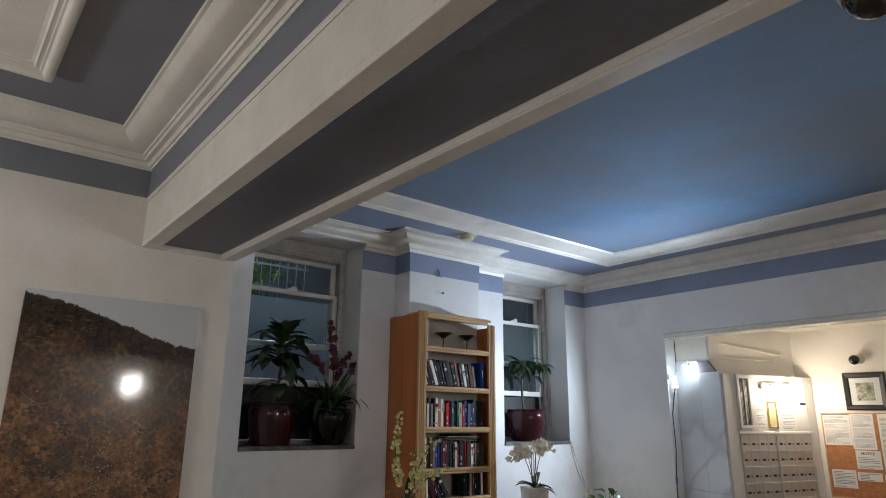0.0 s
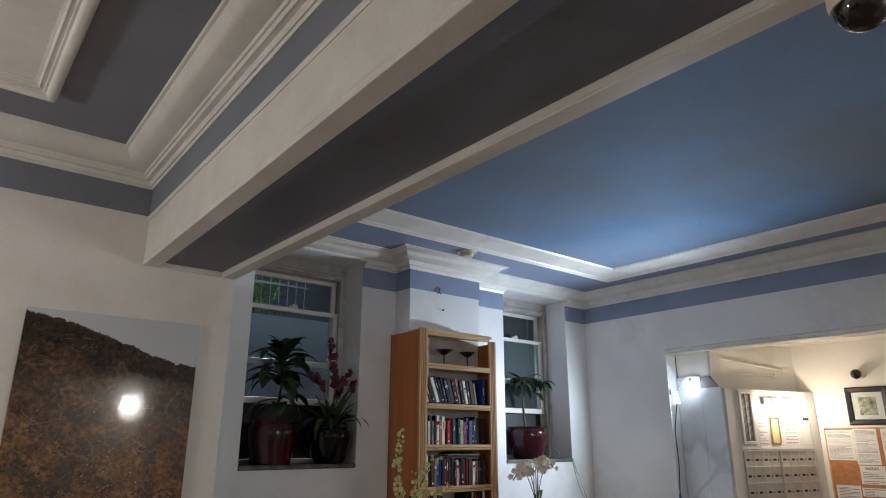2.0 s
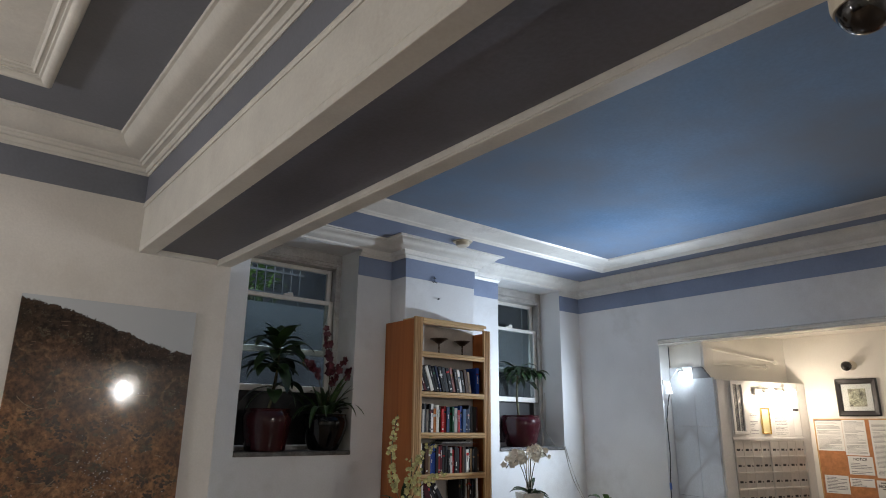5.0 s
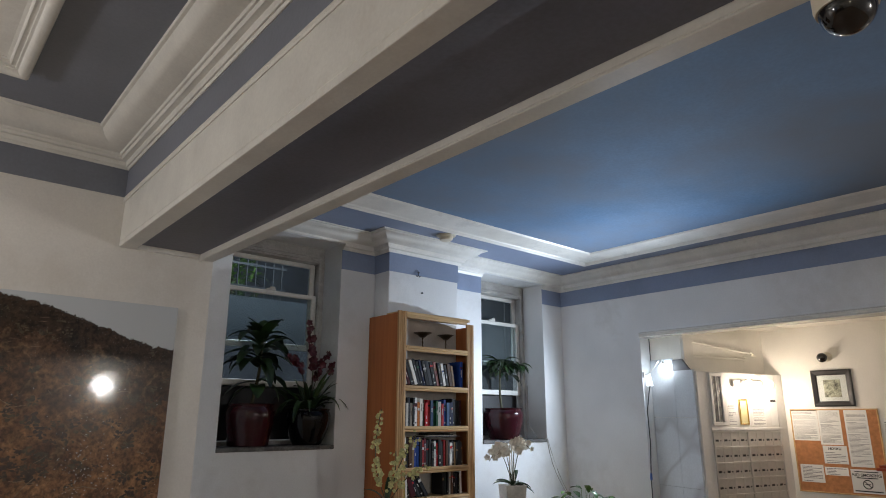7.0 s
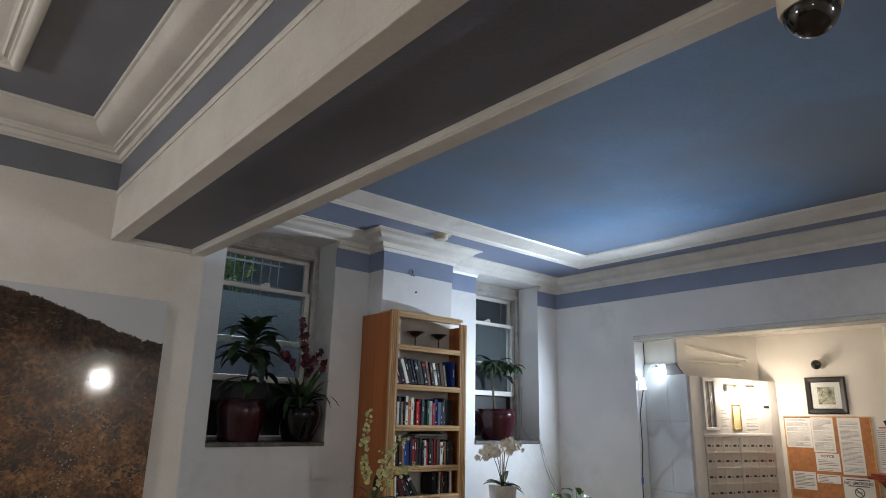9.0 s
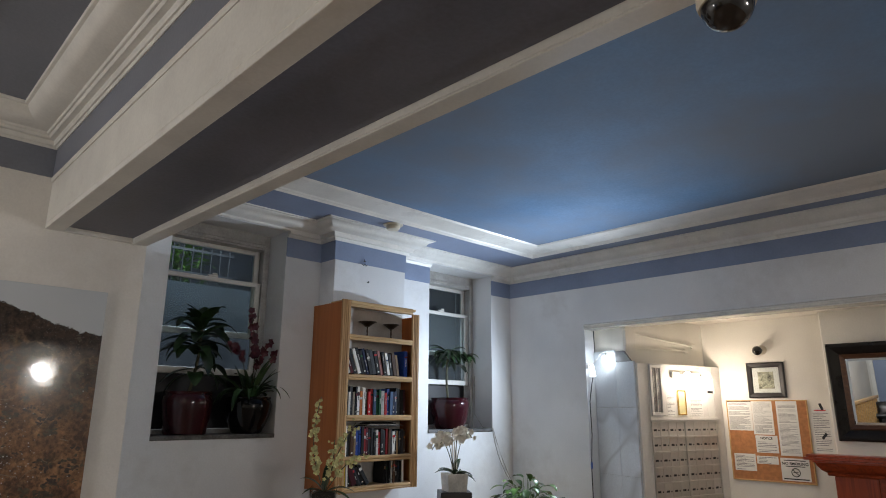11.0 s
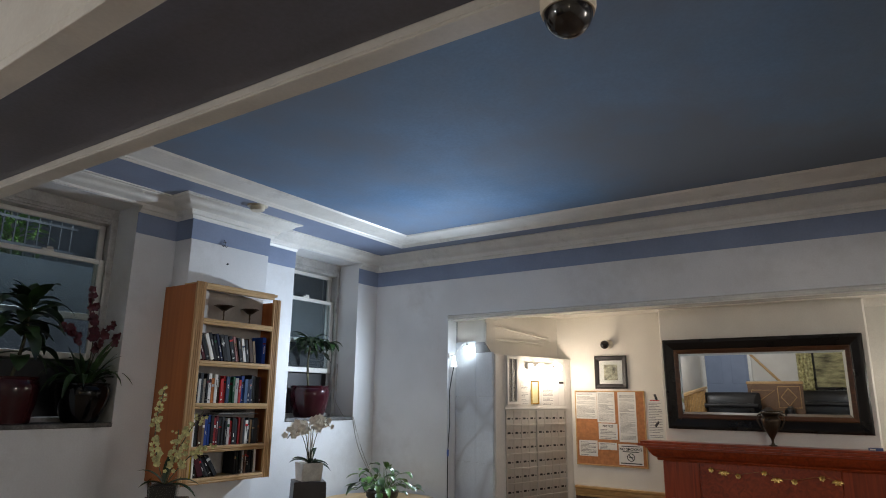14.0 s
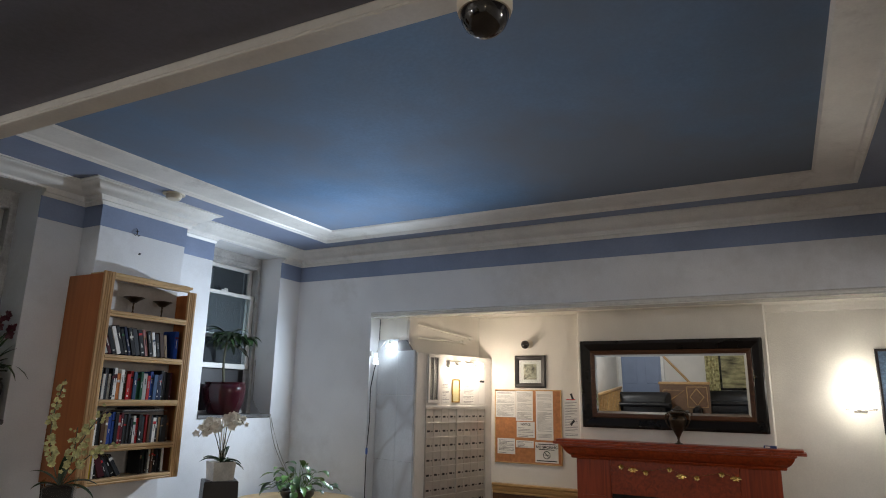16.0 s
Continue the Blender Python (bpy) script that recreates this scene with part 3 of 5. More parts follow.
box(bm, XE, XE + 0.16, YS, 3.535, 2.435, 2.459)
setting("trim_header", bm, GLOSSW, "glossy white edge trim under the wall over the opening", "trim")
bm = bmesh.new()
sweep(bm, [(6.66, -0.02), (6.66, YS)], [(0, 2.47), (0.012, 2.475), (0.03, 2.51), (0.05, 2.534), (0, 2.534)])
setting("trim_alcove_cove", bm, ALCOVE, "small cream cove under the alcove ceiling", "trim")


# ---- windows ----
def window(name, x0, x1, label):
    w = tagged(thing(name, label, "window", ((x0 + x1) / 2, 4.80, ZS)), kind="structure")
    h = (x1 - x0) / 2
    top = 2.99 - ZS
    part("window_frame", boxes((-h, -h + 0.04, -0.03, 0.12, 0, top), (h - 0.04, h, -0.03, 0.12, 0, top), (-h + 0.04, h - 0.04, -0.03, 0.12, top - 0.045, top), (-h, h, -0.03, 0.12, top, ZH - ZS), (-h + 0.04, h - 0.04, 0.0, 0.12, -0.02, 0.035), bev=0.004), FRAMEP, w)
    part("window_stop", boxes((-h + 0.04, -h + 0.06, -0.045, -0.02, 0, top - 0.01), (h - 0.06, h - 0.04, -0.045, -0.02, 0, top - 0.01), (-h + 0.06, h - 0.06, -0.045, -0.02, top - 0.03, top - 0.008), bev=0.003), FRAMEP, w)

    def sash(nm, y, z0, z1):
        a = h - 0.045
        s = part(nm, boxes((-a, -a + 0.045, y, y + 0.035, z0, z1), (a - 0.045, a, y, y + 0.035, z0, z1), (-a + 0.045, a - 0.045, y, y + 0.035, z0, z0 + 0.05), (-a + 0.045, a - 0.045, y, y + 0.035, z1 - 0.035, z1), bev=0.004), TRIM, w)
        g = part("pane", boxes((-a + 0.045, a - 0.045, y + 0.015, y + 0.019, z0 + 0.05, z1 - 0.035)), GLASS, s)
        g.visible_shadow = False
        return s

    s = sash("lower_sash", 0.005, 1.90 - ZS, 2.665 - ZS)
    part("sash_latch", boxes((-0.04, 0.04, -0.005, 0.02, 2.665 - ZS, 2.68 - ZS), (-0.012, 0.03, -0.012, 0.004, 2.68 - ZS, 2.694 - ZS), bev=0.003), TRIM, s)
    sash("upper_sash", 0.055, 2.20 - ZS, 2.945 - ZS)
    # dark sheet that blacks out the opening in place of real shade
    part("unlit_gap_sheet", boxes((-h + 0.041, h - 0.041, 0.075, 0.079, 0.036, 0.47)), DARK, w, "dark sheet standing in for the unlit opening")
    part("window_sill", boxes((-h, h, -0.312, 0.14, -0.03, 0.002), bev=0.006), SILL, w, "grimy dark stone sill")
    return w


window("window_1", *W1, "white double-hung sash window, lower sash half raised")
window("window_2", *W2, "white double-hung sash window beside the room corner")

# yard outside, with its raised far side
setting("backdrop_wall", boxes((-3, 12, 9.4, 9.6, 0, 7)), YARD, "dim brick wall across the yard", "wall")
setting("retaining_wall", boxes((-3, 12, 6.2, 6.6, 0, 2.86)), YARD, "grey retaining wall of the yard", "wall")
g = thing("yard_fence", "dark iron fence standing on the retaining wall", "fence", (2.62, 6.35, 2.86))
for i in range(10):
    part("bar", tube(bmesh.new(), [(-0.45 + i * 0.1, 0, 0), (-0.45 + i * 0.1, 0, 1.1)], 0.009, 6), IRON, g)
for z in (0.12, 0.36, 0.9):
    part("cross_bar", boxes((-0.5, 0.5, -0.010, 0.010, z, z + 0.025)), IRON, g)
random.seed(3)
p = thing("yard_shrub", "leafy green shrub behind the yard fence", "shrub", (2.78, 6.95, 2.3))
bm = bmesh.new()
for i in range(150):
    leaf(bm, (random.uniform(-0.3, 0.2), random.uniform(-0.25, 0.25), random.uniform(0.5, 1.15)), (random.uniform(-1, 1), random.uniform(-1, 0.2), random.uniform(-0.2, 1)), random.uniform(0.12, 0.3), 0.05, 0.8, n=4)
# leaf colour lightened so the shrub looks lit through the window
part("crown", bm, mat("lit_yard_leaf", (0.10, 0.26, 0.05), 0.4, vary=0.2, tint=(0.22, 0.38, 0.08)), p)
part("trunk", tube(bmesh.new(), [(0, 0.05, 0), (0.03, 0.05, 0.6), (-0.04, 0.02, 1.3)], [0.03, 0.022, 0.01]), STEM, p)
setting("planting_bed", boxes((-3, 12, 6.6, 9.4, 0, 2.3)), SOIL, "raised planting bed behind the retaining wall", "ground")
h = thing("yard_slant_tube", "pale slanting tube on two posts outside the window", "handrail", (5.6, 5.7, 0))
part("rail", tube(bmesh.new(), [(-0.25, 0, 3.12), (0.35, 0, 3.32)], 0.016, 8), PANELW, h)
for x, z in ((-0.2, 3.13), (0.3, 3.30)):
    part("post", tube(bmesh.new(), [(x, 0, -0.1), (x, 0, z)], 0.012, 8), IRON, h)

# ---- landscape print on the cream wall ----
def wall_frame(w, h, profile):
    """Four mitred sides round a rectangle w x h that stands on the wall plane; profile: (inwards, outwards)."""
    bm = bmesh.new()
    sweep(bm, [(-w / 2, h), (w / 2, h), (w / 2, 0), (-w / 2, 0)], profile + profile[:1], True)
    bmesh.ops.rotate(bm, verts=bm.verts, matrix=Matrix.Rotation(radians(90), 3, "X"))
    return bm


p = thing("landscape_print", "large glossy unframed print of a scrubby brown hillside", "picture", (0.305, YP, 2.266))
part("print", boxes((0, 0.852, -0.028, -0.003, -1.33, 0), bev=0.0015), PRINT, p, "glossy hillside photograph")
random.seed(77)


def printed(name, base, tint):
    return mat(name, base, 0.3, vary=0.2, scale=30, bump=0.02, tint=tint, coat=0.55, spec=0.2)


def ridge_z(x):
    return -0.03 - 0.245 * x + 0.022 * math.sin(7.0 * x)


def blot(bm, x, z, rx, rz, k):
    """A ragged flat blot of ink."""
    n = 11
    a0 = random.random() * 6
    vs = []
    for i in range(n):
        a, r = a0 + math.tau * i / n, random.uniform(0.55, 1.15)
        vs.append(bm.verts.new((min(max(x + rx * r * math.cos(a), 0.002), 0.850), -0.0284 - 0.00004 * (k % 16), min(max(z + rz * r * math.sin(a), -1.328), -0.002))))
    bm.faces.new(vs[::-1])


olive, umber, logs, stones = bmesh.new(), bmesh.new(), bmesh.new(), bmesh.new()
for k in range(120):
    x, t = random.uniform(0.01, 0.84), random.random() ** 1.1
    z = ridge_z(x) - 0.03 - 1.0 * t
    r = random.uniform(0.012, 0.030) * (0.8 + 0.5 * t)
    for j in range(12):
        blot(olive if k % 3 else umber, x + random.gauss(0, r * 0.75), z + random.gauss(0, r * 0.5), r * random.uniform(0.22, 0.5), r * random.uniform(0.16, 0.36), k * 3 + j)
for k in range(60):
    x = random.uniform(0.01, 0.84)
    blot(umber, x, ridge_z(x) + random.uniform(-0.012, 0.004), random.uniform(0.003, 0.010), random.uniform(0.003, 0.009), k)
for k in range(34):
    x, z, a = random.uniform(0.05, 0.75), random.uniform(-1.15, -0.42), random.choice((-0.5, 0.5, 1.2, 0.2)) + random.uniform(-0.4, 0.4)
    if k > 24:
        x, z, a = random.uniform(0.02, 0.2), random.uniform(-0.30, -0.12), random.uniform(-0.15, 0.1)
    l, bend, wd = random.uniform(0.03, 0.13), random.uniform(-0.8, 0.8), random.uniform(0.0012, 0.0030)
    if k > 24:
        l, bend, wd = l * 0.35, bend * 0.3, 0.0008
    pts = []
    for i in range(7):
        pts.append((min(max(x, 0.004), 0.848), max(z, -1.325)))
        x, z, a = x + l / 6 * math.cos(a), z + l / 6 * math.sin(a), a + bend / 6
    up = [logs.verts.new((px, -0.0294, pz + wd)) for px, pz in pts]
    dn = [logs.verts.new((px, -0.0294, pz - wd)) for px, pz in pts]
    for i in range(6):
        logs.faces.new((dn[i], dn[i + 1], up[i + 1], up[i]))
for k in range(170):
    x, z = (random.gauss(0.47, 0.07), random.gauss(-0.86, 0.10)) if k % 3 else (random.uniform(0.03, 0.83), random.uniform(-1.2, -0.35))
    r = random.uniform(0.0018, 0.0046)
    blot(stones, x, z, r, r * 0.7, k + 5)
tagged(part("printed_shrubs", olive, printed("printed_olive", (0.050, 0.036, 0.018), (0.085, 0.062, 0.032)), p), kind="stuff")
tagged(part("printed_shadows", umber, printed("printed_umber", (0.030, 0.019, 0.012), (0.055, 0.033, 0.019)), p), kind="stuff")
tagged(part("printed_branches", logs, printed("printed_tan", (0.20, 0.13, 0.075), (0.28, 0.19, 0.115)), p), kind="stuff")
tagged(part("printed_stones", stones, printed("printed_stone_grey", (0.42, 0.40, 0.37), (0.58, 0.55, 0.51)), p), kind="stuff")
part("backing", boxes((0.03, 0.82, -0.003, -0.0005, -1.3, -0.03)), EBONY, p)


# ---- bookcase ----
CX0, CX1, CY, CZ0, CZ1 = 2.975, 3.785, 4.075, 1.03, 2.495
SHELF = (2.194, 1.883, 1.571, 1.262)
c = thing("bookcase", "honey oak bookcase fixed round the white pier", "bookcase", (CX0, CY, CZ0))
WID, HEI = CX1 - CX0, CZ1 - CZ0
part("side_panel", boxes((0, 0.02, 0.022, 0.419, 0.01, HEI - 0.015), bev=0.002), SIDEW, c, "orange veneered side")
part("side_panel", boxes((WID - 0.02, WID, 0.022, 0.212, 0.01, HEI - 0.06), bev=0.002), SIDEW, c)


def fluted(x0, x1, z0, z1):
    """A face board with three shallow flutes."""
    w = x1 - x0
    bm = bmesh.new()
    pts = [(0, 0.02), (0, 0.002), (0.003, 0)]
    for k in range(3):
        a = w * (0.22 + 0.22 * k)
        pts += [(a - 0.006, 0), (a - 0.003, 0.005), (a + 0.003, 0.005), (a + 0.006, 0)]
    pts += [(w - 0.003, 0), (w, 0.002), (w, 0.02)]
    lo, hi = [bm.verts.new((x0 + a, y, z0)) for a, y in pts], [bm.verts.new((x0 + a, y, z1)) for a, y in pts]
    for i in range(len(pts)):
        j = (i + 1) % len(pts)
        bm.faces.new((lo[i], lo[j], hi[j], hi[i]))
    bm.faces.new(lo), bm.faces.new(hi[::-1])
    return bm


part("stile", fluted(-0.004, 0.075, 0, HEI), OAK, c)
part("stile", fluted(WID - 0.072, WID + 0.004, 0, HEI - 0.045), OAK, c)
part("back_panel", boxes((0.05, WID - 0.02, 0.205, 0.212, 0.02, HEI - 0.03)), mat("grey_back", (0.52, 0.50, 0.47), 0.6), c, "painted back panel")


def shelf_board(z0, z1, lift=0.0):
    bm = bmesh.new()
    box(bm, 0.021, WID - 0.021, 0.024, 0.204, z1 - 0.02, z1)
    prof = [(0.0, z0), (0.010, z0 + 0.002), (0.013, z0 + 0.012), (0.009, z0 + 0.018), (0.014, z0 + 0.024), (0.014, z1 - 0.008), (0.006, z1), (0.0, z1)]
    bm2 = sweep(bm, [(0.0755, 0.012), (WID - 0.0725, 0.012)], [(o, z) for o, z in prof])
    box(bm, 0.0755, WID - 0.0725, 0.0121, 0.0235, z0, z1 - 0.001)
    return bm2


for z in SHELF:
    part("shelf", shelf_board(z - 0.014 - CZ0, z + 0.03 - CZ0), OAKX, c)
part("shelf", shelf_board(0.0, 0.042), OAKX, c)
part("top_rail", shelf_board(HEI - 0.05, HEI), OAKX, c)

# ---- books ----
INKS = {k: mat("cover_" + k, v, 0.5, vary=0.08, scale=14, bump=0.06, rand=0.4, spec=0.18) for k, v in dict(
    white=(0.62, 0.60, 0.56), black=(0.010, 0.010, 0.011), red=(0.38, 0.016, 0.018), blue=(0.014, 0.05, 0.24), navy=(0.010, 0.018, 0.06), green=(0.012, 0.08, 0.035), brown=(0.07, 0.032, 0.016),
    tan=(0.32, 0.21, 0.11), maroon=(0.075, 0.006, 0.012), grey=(0.030, 0.032, 0.036), pink=(0.36, 0.17, 0.16), steel=(0.05, 0.10, 0.20), yellow=(0.60, 0.45, 0.04), orange=(0.45, 0.15, 0.04)).items()}
PAGES = mat("book_pages", (0.62, 0.56, 0.44), 0.8, vary=0.1, scale=40)


def book(x, z, w, h, colour, lean=0.0, back=0.0, flat=False):
    d = 0.135 + 0.02 * random.random()
    b = thing("book", "%s book standing on an oak shelf" % colour if abs(lean) < 2 else "%s book leaning on its neighbours" % colour, "book", pose(x, 4.108 + back, z, 0, lean, 0), "books")
    part("cover", boxes((0, w, 0, 0.004, 0, h), (0, 0.003, 0.0041, d, 0, h), (w - 0.003, w, 0.0041, d, 0, h), bev=0.0008), INKS[colour], b)
    part("pages", boxes((0.0034, w - 0.0034, 0.0045, d - 0.004, 0.003, h - 0.004)), PAGES, b, "cream paper block")
    ink = INKS["white" if colour in ("black", "navy", "blue", "red", "maroon", "green", "brown", "steel") else "black"]
    a = random.uniform(0.25, 0.6) * h
    if random.random() < 0.55:
        part("spine_title", boxes((w * 0.42, w * 0.60, -0.0006, 0.0002, a, min(h * 0.92, a + random.uniform(0.12, 0.32) * h))), ink, b)
    if random.random() < 0.45:
        z = random.uniform(0.62, 0.80) * h
        part("spine_band", boxes((0.0008, w - 0.0008, -0.0005, 0.0002, z, z + random.uniform(0.04, 0.14) * h)), INKS[random.choice(("red", "white", "tan", "navy", "black", "green", "maroon", "orange"))], b)
    if random.random() < 0.4:
        part("spine_mark", boxes((w * 0.25, w * 0.75, -0.0006, 0.0002, 0.02, 0.02 + random.uniform(0.005, 0.012))), ink, b)
    return b


random.seed(4)
ROWA = "white maroon black white black black navy black grey black pink black white black brown tan".split()
x = 3.075
for i, k in enumerate(ROWA):
    w = random.uniform(0.020, 0.034)
    book(x, SHELF[0] - 0.311 + 0.031 + 0.003, w, random.uniform(0.195, 0.225) - 0.002 * i, k, -(23 - 0.9 * i), random.uniform(0, 0.01))
    x += w * 1.09 + 0.0038
book(3.655, SHELF[1] + 0.031, 0.034, 0.215, "blue", 0, 0.004)
ROWB = "black white grey white black white orange white brown red red steel green green white red blue steel navy navy black grey black maroon".split()
x = 3.062
for k in ROWB:
    w = random.uniform(0.017, 0.033)
    if x + w > 3.695:
        break
    book(x, SHELF[2] + 0.031, w, random.uniform(0.175, 0.225), k, random.uniform(-1, 0.6), random.uniform(0, 0.015))
    x += w + 0.002
ROWC = "white grey brown tan blue blue black red maroon grey grey black white red black grey red brown grey white black tan black grey brown".split()
x = 3.062
for k in ROWC:
    w = random.uniform(0.016, 0.031)
    if x + w > 3.695:
        break
    book(x, SHELF[3] + 0.031, w, random.uniform(0.185, 0.22) * (0.95 if x > 3.3 else 1.05), k, random.uniform(-1, 0.6), random.uniform(0, 0.015))
    x += w + 0.002
ROWD = [("yellow", 0.026, 0.19, 0), ("white", 0.016, 0.17, -2), ("black", 0.018, 0.165, -5), ("brown", 0.014, 0.155, -12), ("maroon", 0.045, 0.17, -22), ("black", 0.02, 0.165, -27), ("grey", 0.016, 0.165, -30), ("black", 0.03, 0.165, -32), ("grey", 0.03, 0.165, -34)]
x = 3.062
for k, w, h, a in ROWD:
    book(x, CZ0 + 0.0435, w, h, k, a, random.uniform(0, 0.01))
    x += w / math.cos(radians(a)) + 0.004
for k in range(9):
    w = random.uniform(0.012, 0.02)
    book(3.47 + k * 0.0235, CZ0 + 0.0435, w, random.uniform(0.155, 0.18), ("black", "grey", "black", "white", "brown")[k % 5], random.uniform(-2, 1), 0.01)
mg = thing("magazine", "grey magazines lying flat on the row of books", "magazine", (3.28, 4.115, SHELF[3] + 0.031 + 0.219))
for i in range(4):
    part("sheet", boxes((0.02 * i, 0.38 - 0.03 * i, 0.01 * i, 0.15, 0.004 + 0.007 * i, 0.0105 + 0.007 * i)), INKS[("grey", "white", "grey", "black")[i]], mg)


def goblet(x, y, r):
    g = thing("goblet", "dark bronze footed dish on the top shelf", "goblet", (x, y, SHELF[0] + 0.031), "goblets")
    part("stem", lathe(bmesh.new(), [(0, 0), (0.032, 0), (0.03, 0.005), (0.008, 0.012), (0.005, 0.03), (0.0075, 0.05), (0.005, 0.07), (0.009, 0.085)], 20), BRONZE, g, smooth=True)
    part("bowl", lathe(bmesh.new(), [(0.0, 0.085), (0.02, 0.088), (0.04, 0.105), (r - 0.006, 0.12), (r + 0.006, 0.124), (r + 0.005, 0.127), (r - 0.01, 0.123), (0.03, 0.106), (0, 0.1)], 28), BRONZE, g, smooth=True)


goblet(3.30, 4.18, 0.072)
goblet(3.555, 4.18, 0.066)


# ---- plants ----
def pot(p, r0, r1, h, material, rim=0.012):
    part("pot", lathe(bmesh.new(), [(0, 0), (r0, 0), (r0 + 0.010, 0.008), (r0 + (r1 - r0) * 0.45, h * 0.2), (r0 + (r1 - r0) * 0.82, h * 0.45), (r1, h * 0.68), (r1 + 0.001, h * 0.80), (r1 - 0.006, h * 0.89), (r1 - 0.014, h * 0.93), (r1 - 0.008, h * 0.96), (r1 - 0.006, h * 0.99), (r1 - 0.010, h), (r1 - 0.020, h), (r1 - 0.025, h * 0.9), (0, h * 0.9)], 36), material, p, smooth=True)
    part("soil", lathe(bmesh.new(), [(0, 0.016), (r1 * 0.5, 0.012), (r1 - 0.027, 0)], 20, (0, 0, h * 0.901)), SOIL, p)


def stem_line(a, b, bend=(0, 0, 0), n=8):
    a, b, m = Vector(a), Vector(b), Vector(bend)
    return [a.lerp(b, i / n) + m * math.sin(math.pi * i / n) for i in range(n + 1)]


random.seed(11)
p = thing("dracaena_plant", "broad-leaved green plant in an oxblood glazed pot", "potted plant", (2.03, 4.615, ZS + 0.002))
pot(p, 0.135, 0.175, 0.30, REDPOT)
part("stem", tube(bmesh.new(), stem_line((0, 0, 0.27), (0.05, -0.01, 0.80), (0.02, 0, 0)), [0.012] * 5 + [0.009] * 4), STEM, p, smooth=True)
for k in range(44):
    t = k / 44
    a = k * 2.4 + random.uniform(-0.4, 0.4)
    base = (0.02 + 0.03 * t, 0, 0.52 + 0.30 * t) if k > 5 else (0.03, 0, 0.40 + 0.015 * k)
    wy = Vector((math.cos(a), math.sin(a) * 0.7, 0.25 + 1.0 * t ** 3 + random.uniform(-0.3, 0.35)))
    if wy.y > 0.25:
        wy.y *= 0.4
    part("leaf", leaf(bmesh.new(), base, wy, random.uniform(0.20, 0.33) * (1.0 if t < 0.85 else 0.7), random.uniform(0.085, 0.13), random.uniform(0.5, 2.1), 0.12, 8), LEAF, p, smooth=True)

p = thing("burgundy_orchid", "dark red orchid with strap leaves in a black pot", "potted plant", (2.50, 4.60, ZS + 0.002))
pot(p, 0.10, 0.175, 0.27, BLACKPOT)
for k in range(30):
    a = k * 2.4
    part("leaf", leaf(bmesh.new(), (0.04 * math.cos(a), 0.03 * math.sin(a), 0.25), (math.cos(a) * 0.8, math.sin(a) * 0.45 - 0.1, random.uniform(0.5, 1.6)), random.uniform(0.20, 0.40), random.uniform(0.035, 0.055), random.uniform(0.4, 2.6), 0.2, 7), LEAF, p, smooth=True)


def blossom(bm, at, size, face, n=5, spin=0.0):
    """Petals set round a point, turned to face."""
    f = Vector(face).normalized()
    s = f.orthogonal().normalized()
    u = f.cross(s)
    for k in range(n):
        a = math.tau * k / n + spin
        d = s * math.cos(a) + u * math.sin(a)
        leaf(bm, at, d + f * 0.25, size, size * 0.95, 0.15, 0.10, 5, up=f)


def spray(p, pts, count, size, material, jitter=0.03, start=0.35, name="blossom", face=(0, -1, 0.1)):
    part("flower_stem", tube(bmesh.new(), pts, 0.0035, 6), STEM, p, smooth=True)
    for k in range(count):
        t = start + (1 - start) * (k + random.random() * 0.5) / count
        i = min(int(t * (len(pts) - 1)), len(pts) - 2)
        q = Vector(pts[i]).lerp(Vector(pts[i + 1]), t * (len(pts) - 1) - i)
        q += Vector((random.uniform(-1, 1), random.uniform(-1, 0.3), random.uniform(-1, 1))) * jitter
        bm = bmesh.new()
        blossom(bm, q, size * random.uniform(0.7, 1.15) * (1.15 - 0.5 * t), Vector(face) + Vector((random.uniform(-0.7, 0.7), 0, random.uniform(-0.5, 0.5))), 5, random.random() * 6)
        part(name, bm, material, p, smooth=True)


spray(p, stem_line((0.0, 0, 0.26), (-0.05, -0.02, 0.93), (0.03, -0.02, 0)), 22, 0.040, PETALR, 0.022, 0.45)
spray(p, stem_line((0.02, 0, 0.26), (0.31, -0.05, 0.60), (0.0, -0.02, 0.16)), 18, 0.042, PETALR, 0.02, 0.45)
spray(p, stem_line((0.0, 0, 0.26), (0.14, -0.05, 0.72), (-0.03, -0.03, 0.05)), 12, 0.038, PETALR, 0.025, 0.4)
spray(p, stem_line((-0.02, 0, 0.26), (-0.22, -0.03, 0.66), (0.02, -0.02, 0.10)), 16, 0.040, PETALR, 0.025, 0.5)

p = thing("money_tree", "small tree with drooping leaves in an oxblood pot", "potted plant", (4.70, 4.61, ZS + 0.002))
pot(p, 0.13, 0.195, 0.30, REDPOT)
part("stem", tube(bmesh.new(), stem_line((-0.02, 0, 0.27), (-0.03, 0, 0.70), (-0.02, 0, 0)), [0.011] * 5 + [0.008] * 4), STEM, p, smooth=True)
for k in range(13):
    a = k * 2.4
    r = random.uniform(0.05, 0.17)
    tip = Vector((-0.01 + r * math.cos(a), 0.6 * r * math.sin(a) - 0.03, 0.62 + 0.16 * random.random()))
    part("twig", tube(bmesh.new(), stem_line((-0.03, 0, 0.66 + 0.004 * k), tip, (0, 0, 0.03), 4), 0.003, 5), STEM, p)
    for j in range(5):
        b = a + (j - 2) * 0.55
        part("leaf", leaf(bmesh.new(), tip, (math.cos(b), math.sin(b) * 0.8 - 0.1, random.uniform(-0.3, 0.7)), random.uniform(0.10, 0.19), random.uniform(0.045, 0.075), random.uniform(0.4, 2.6), 0.15, 6), LEAF, p, smooth=True)


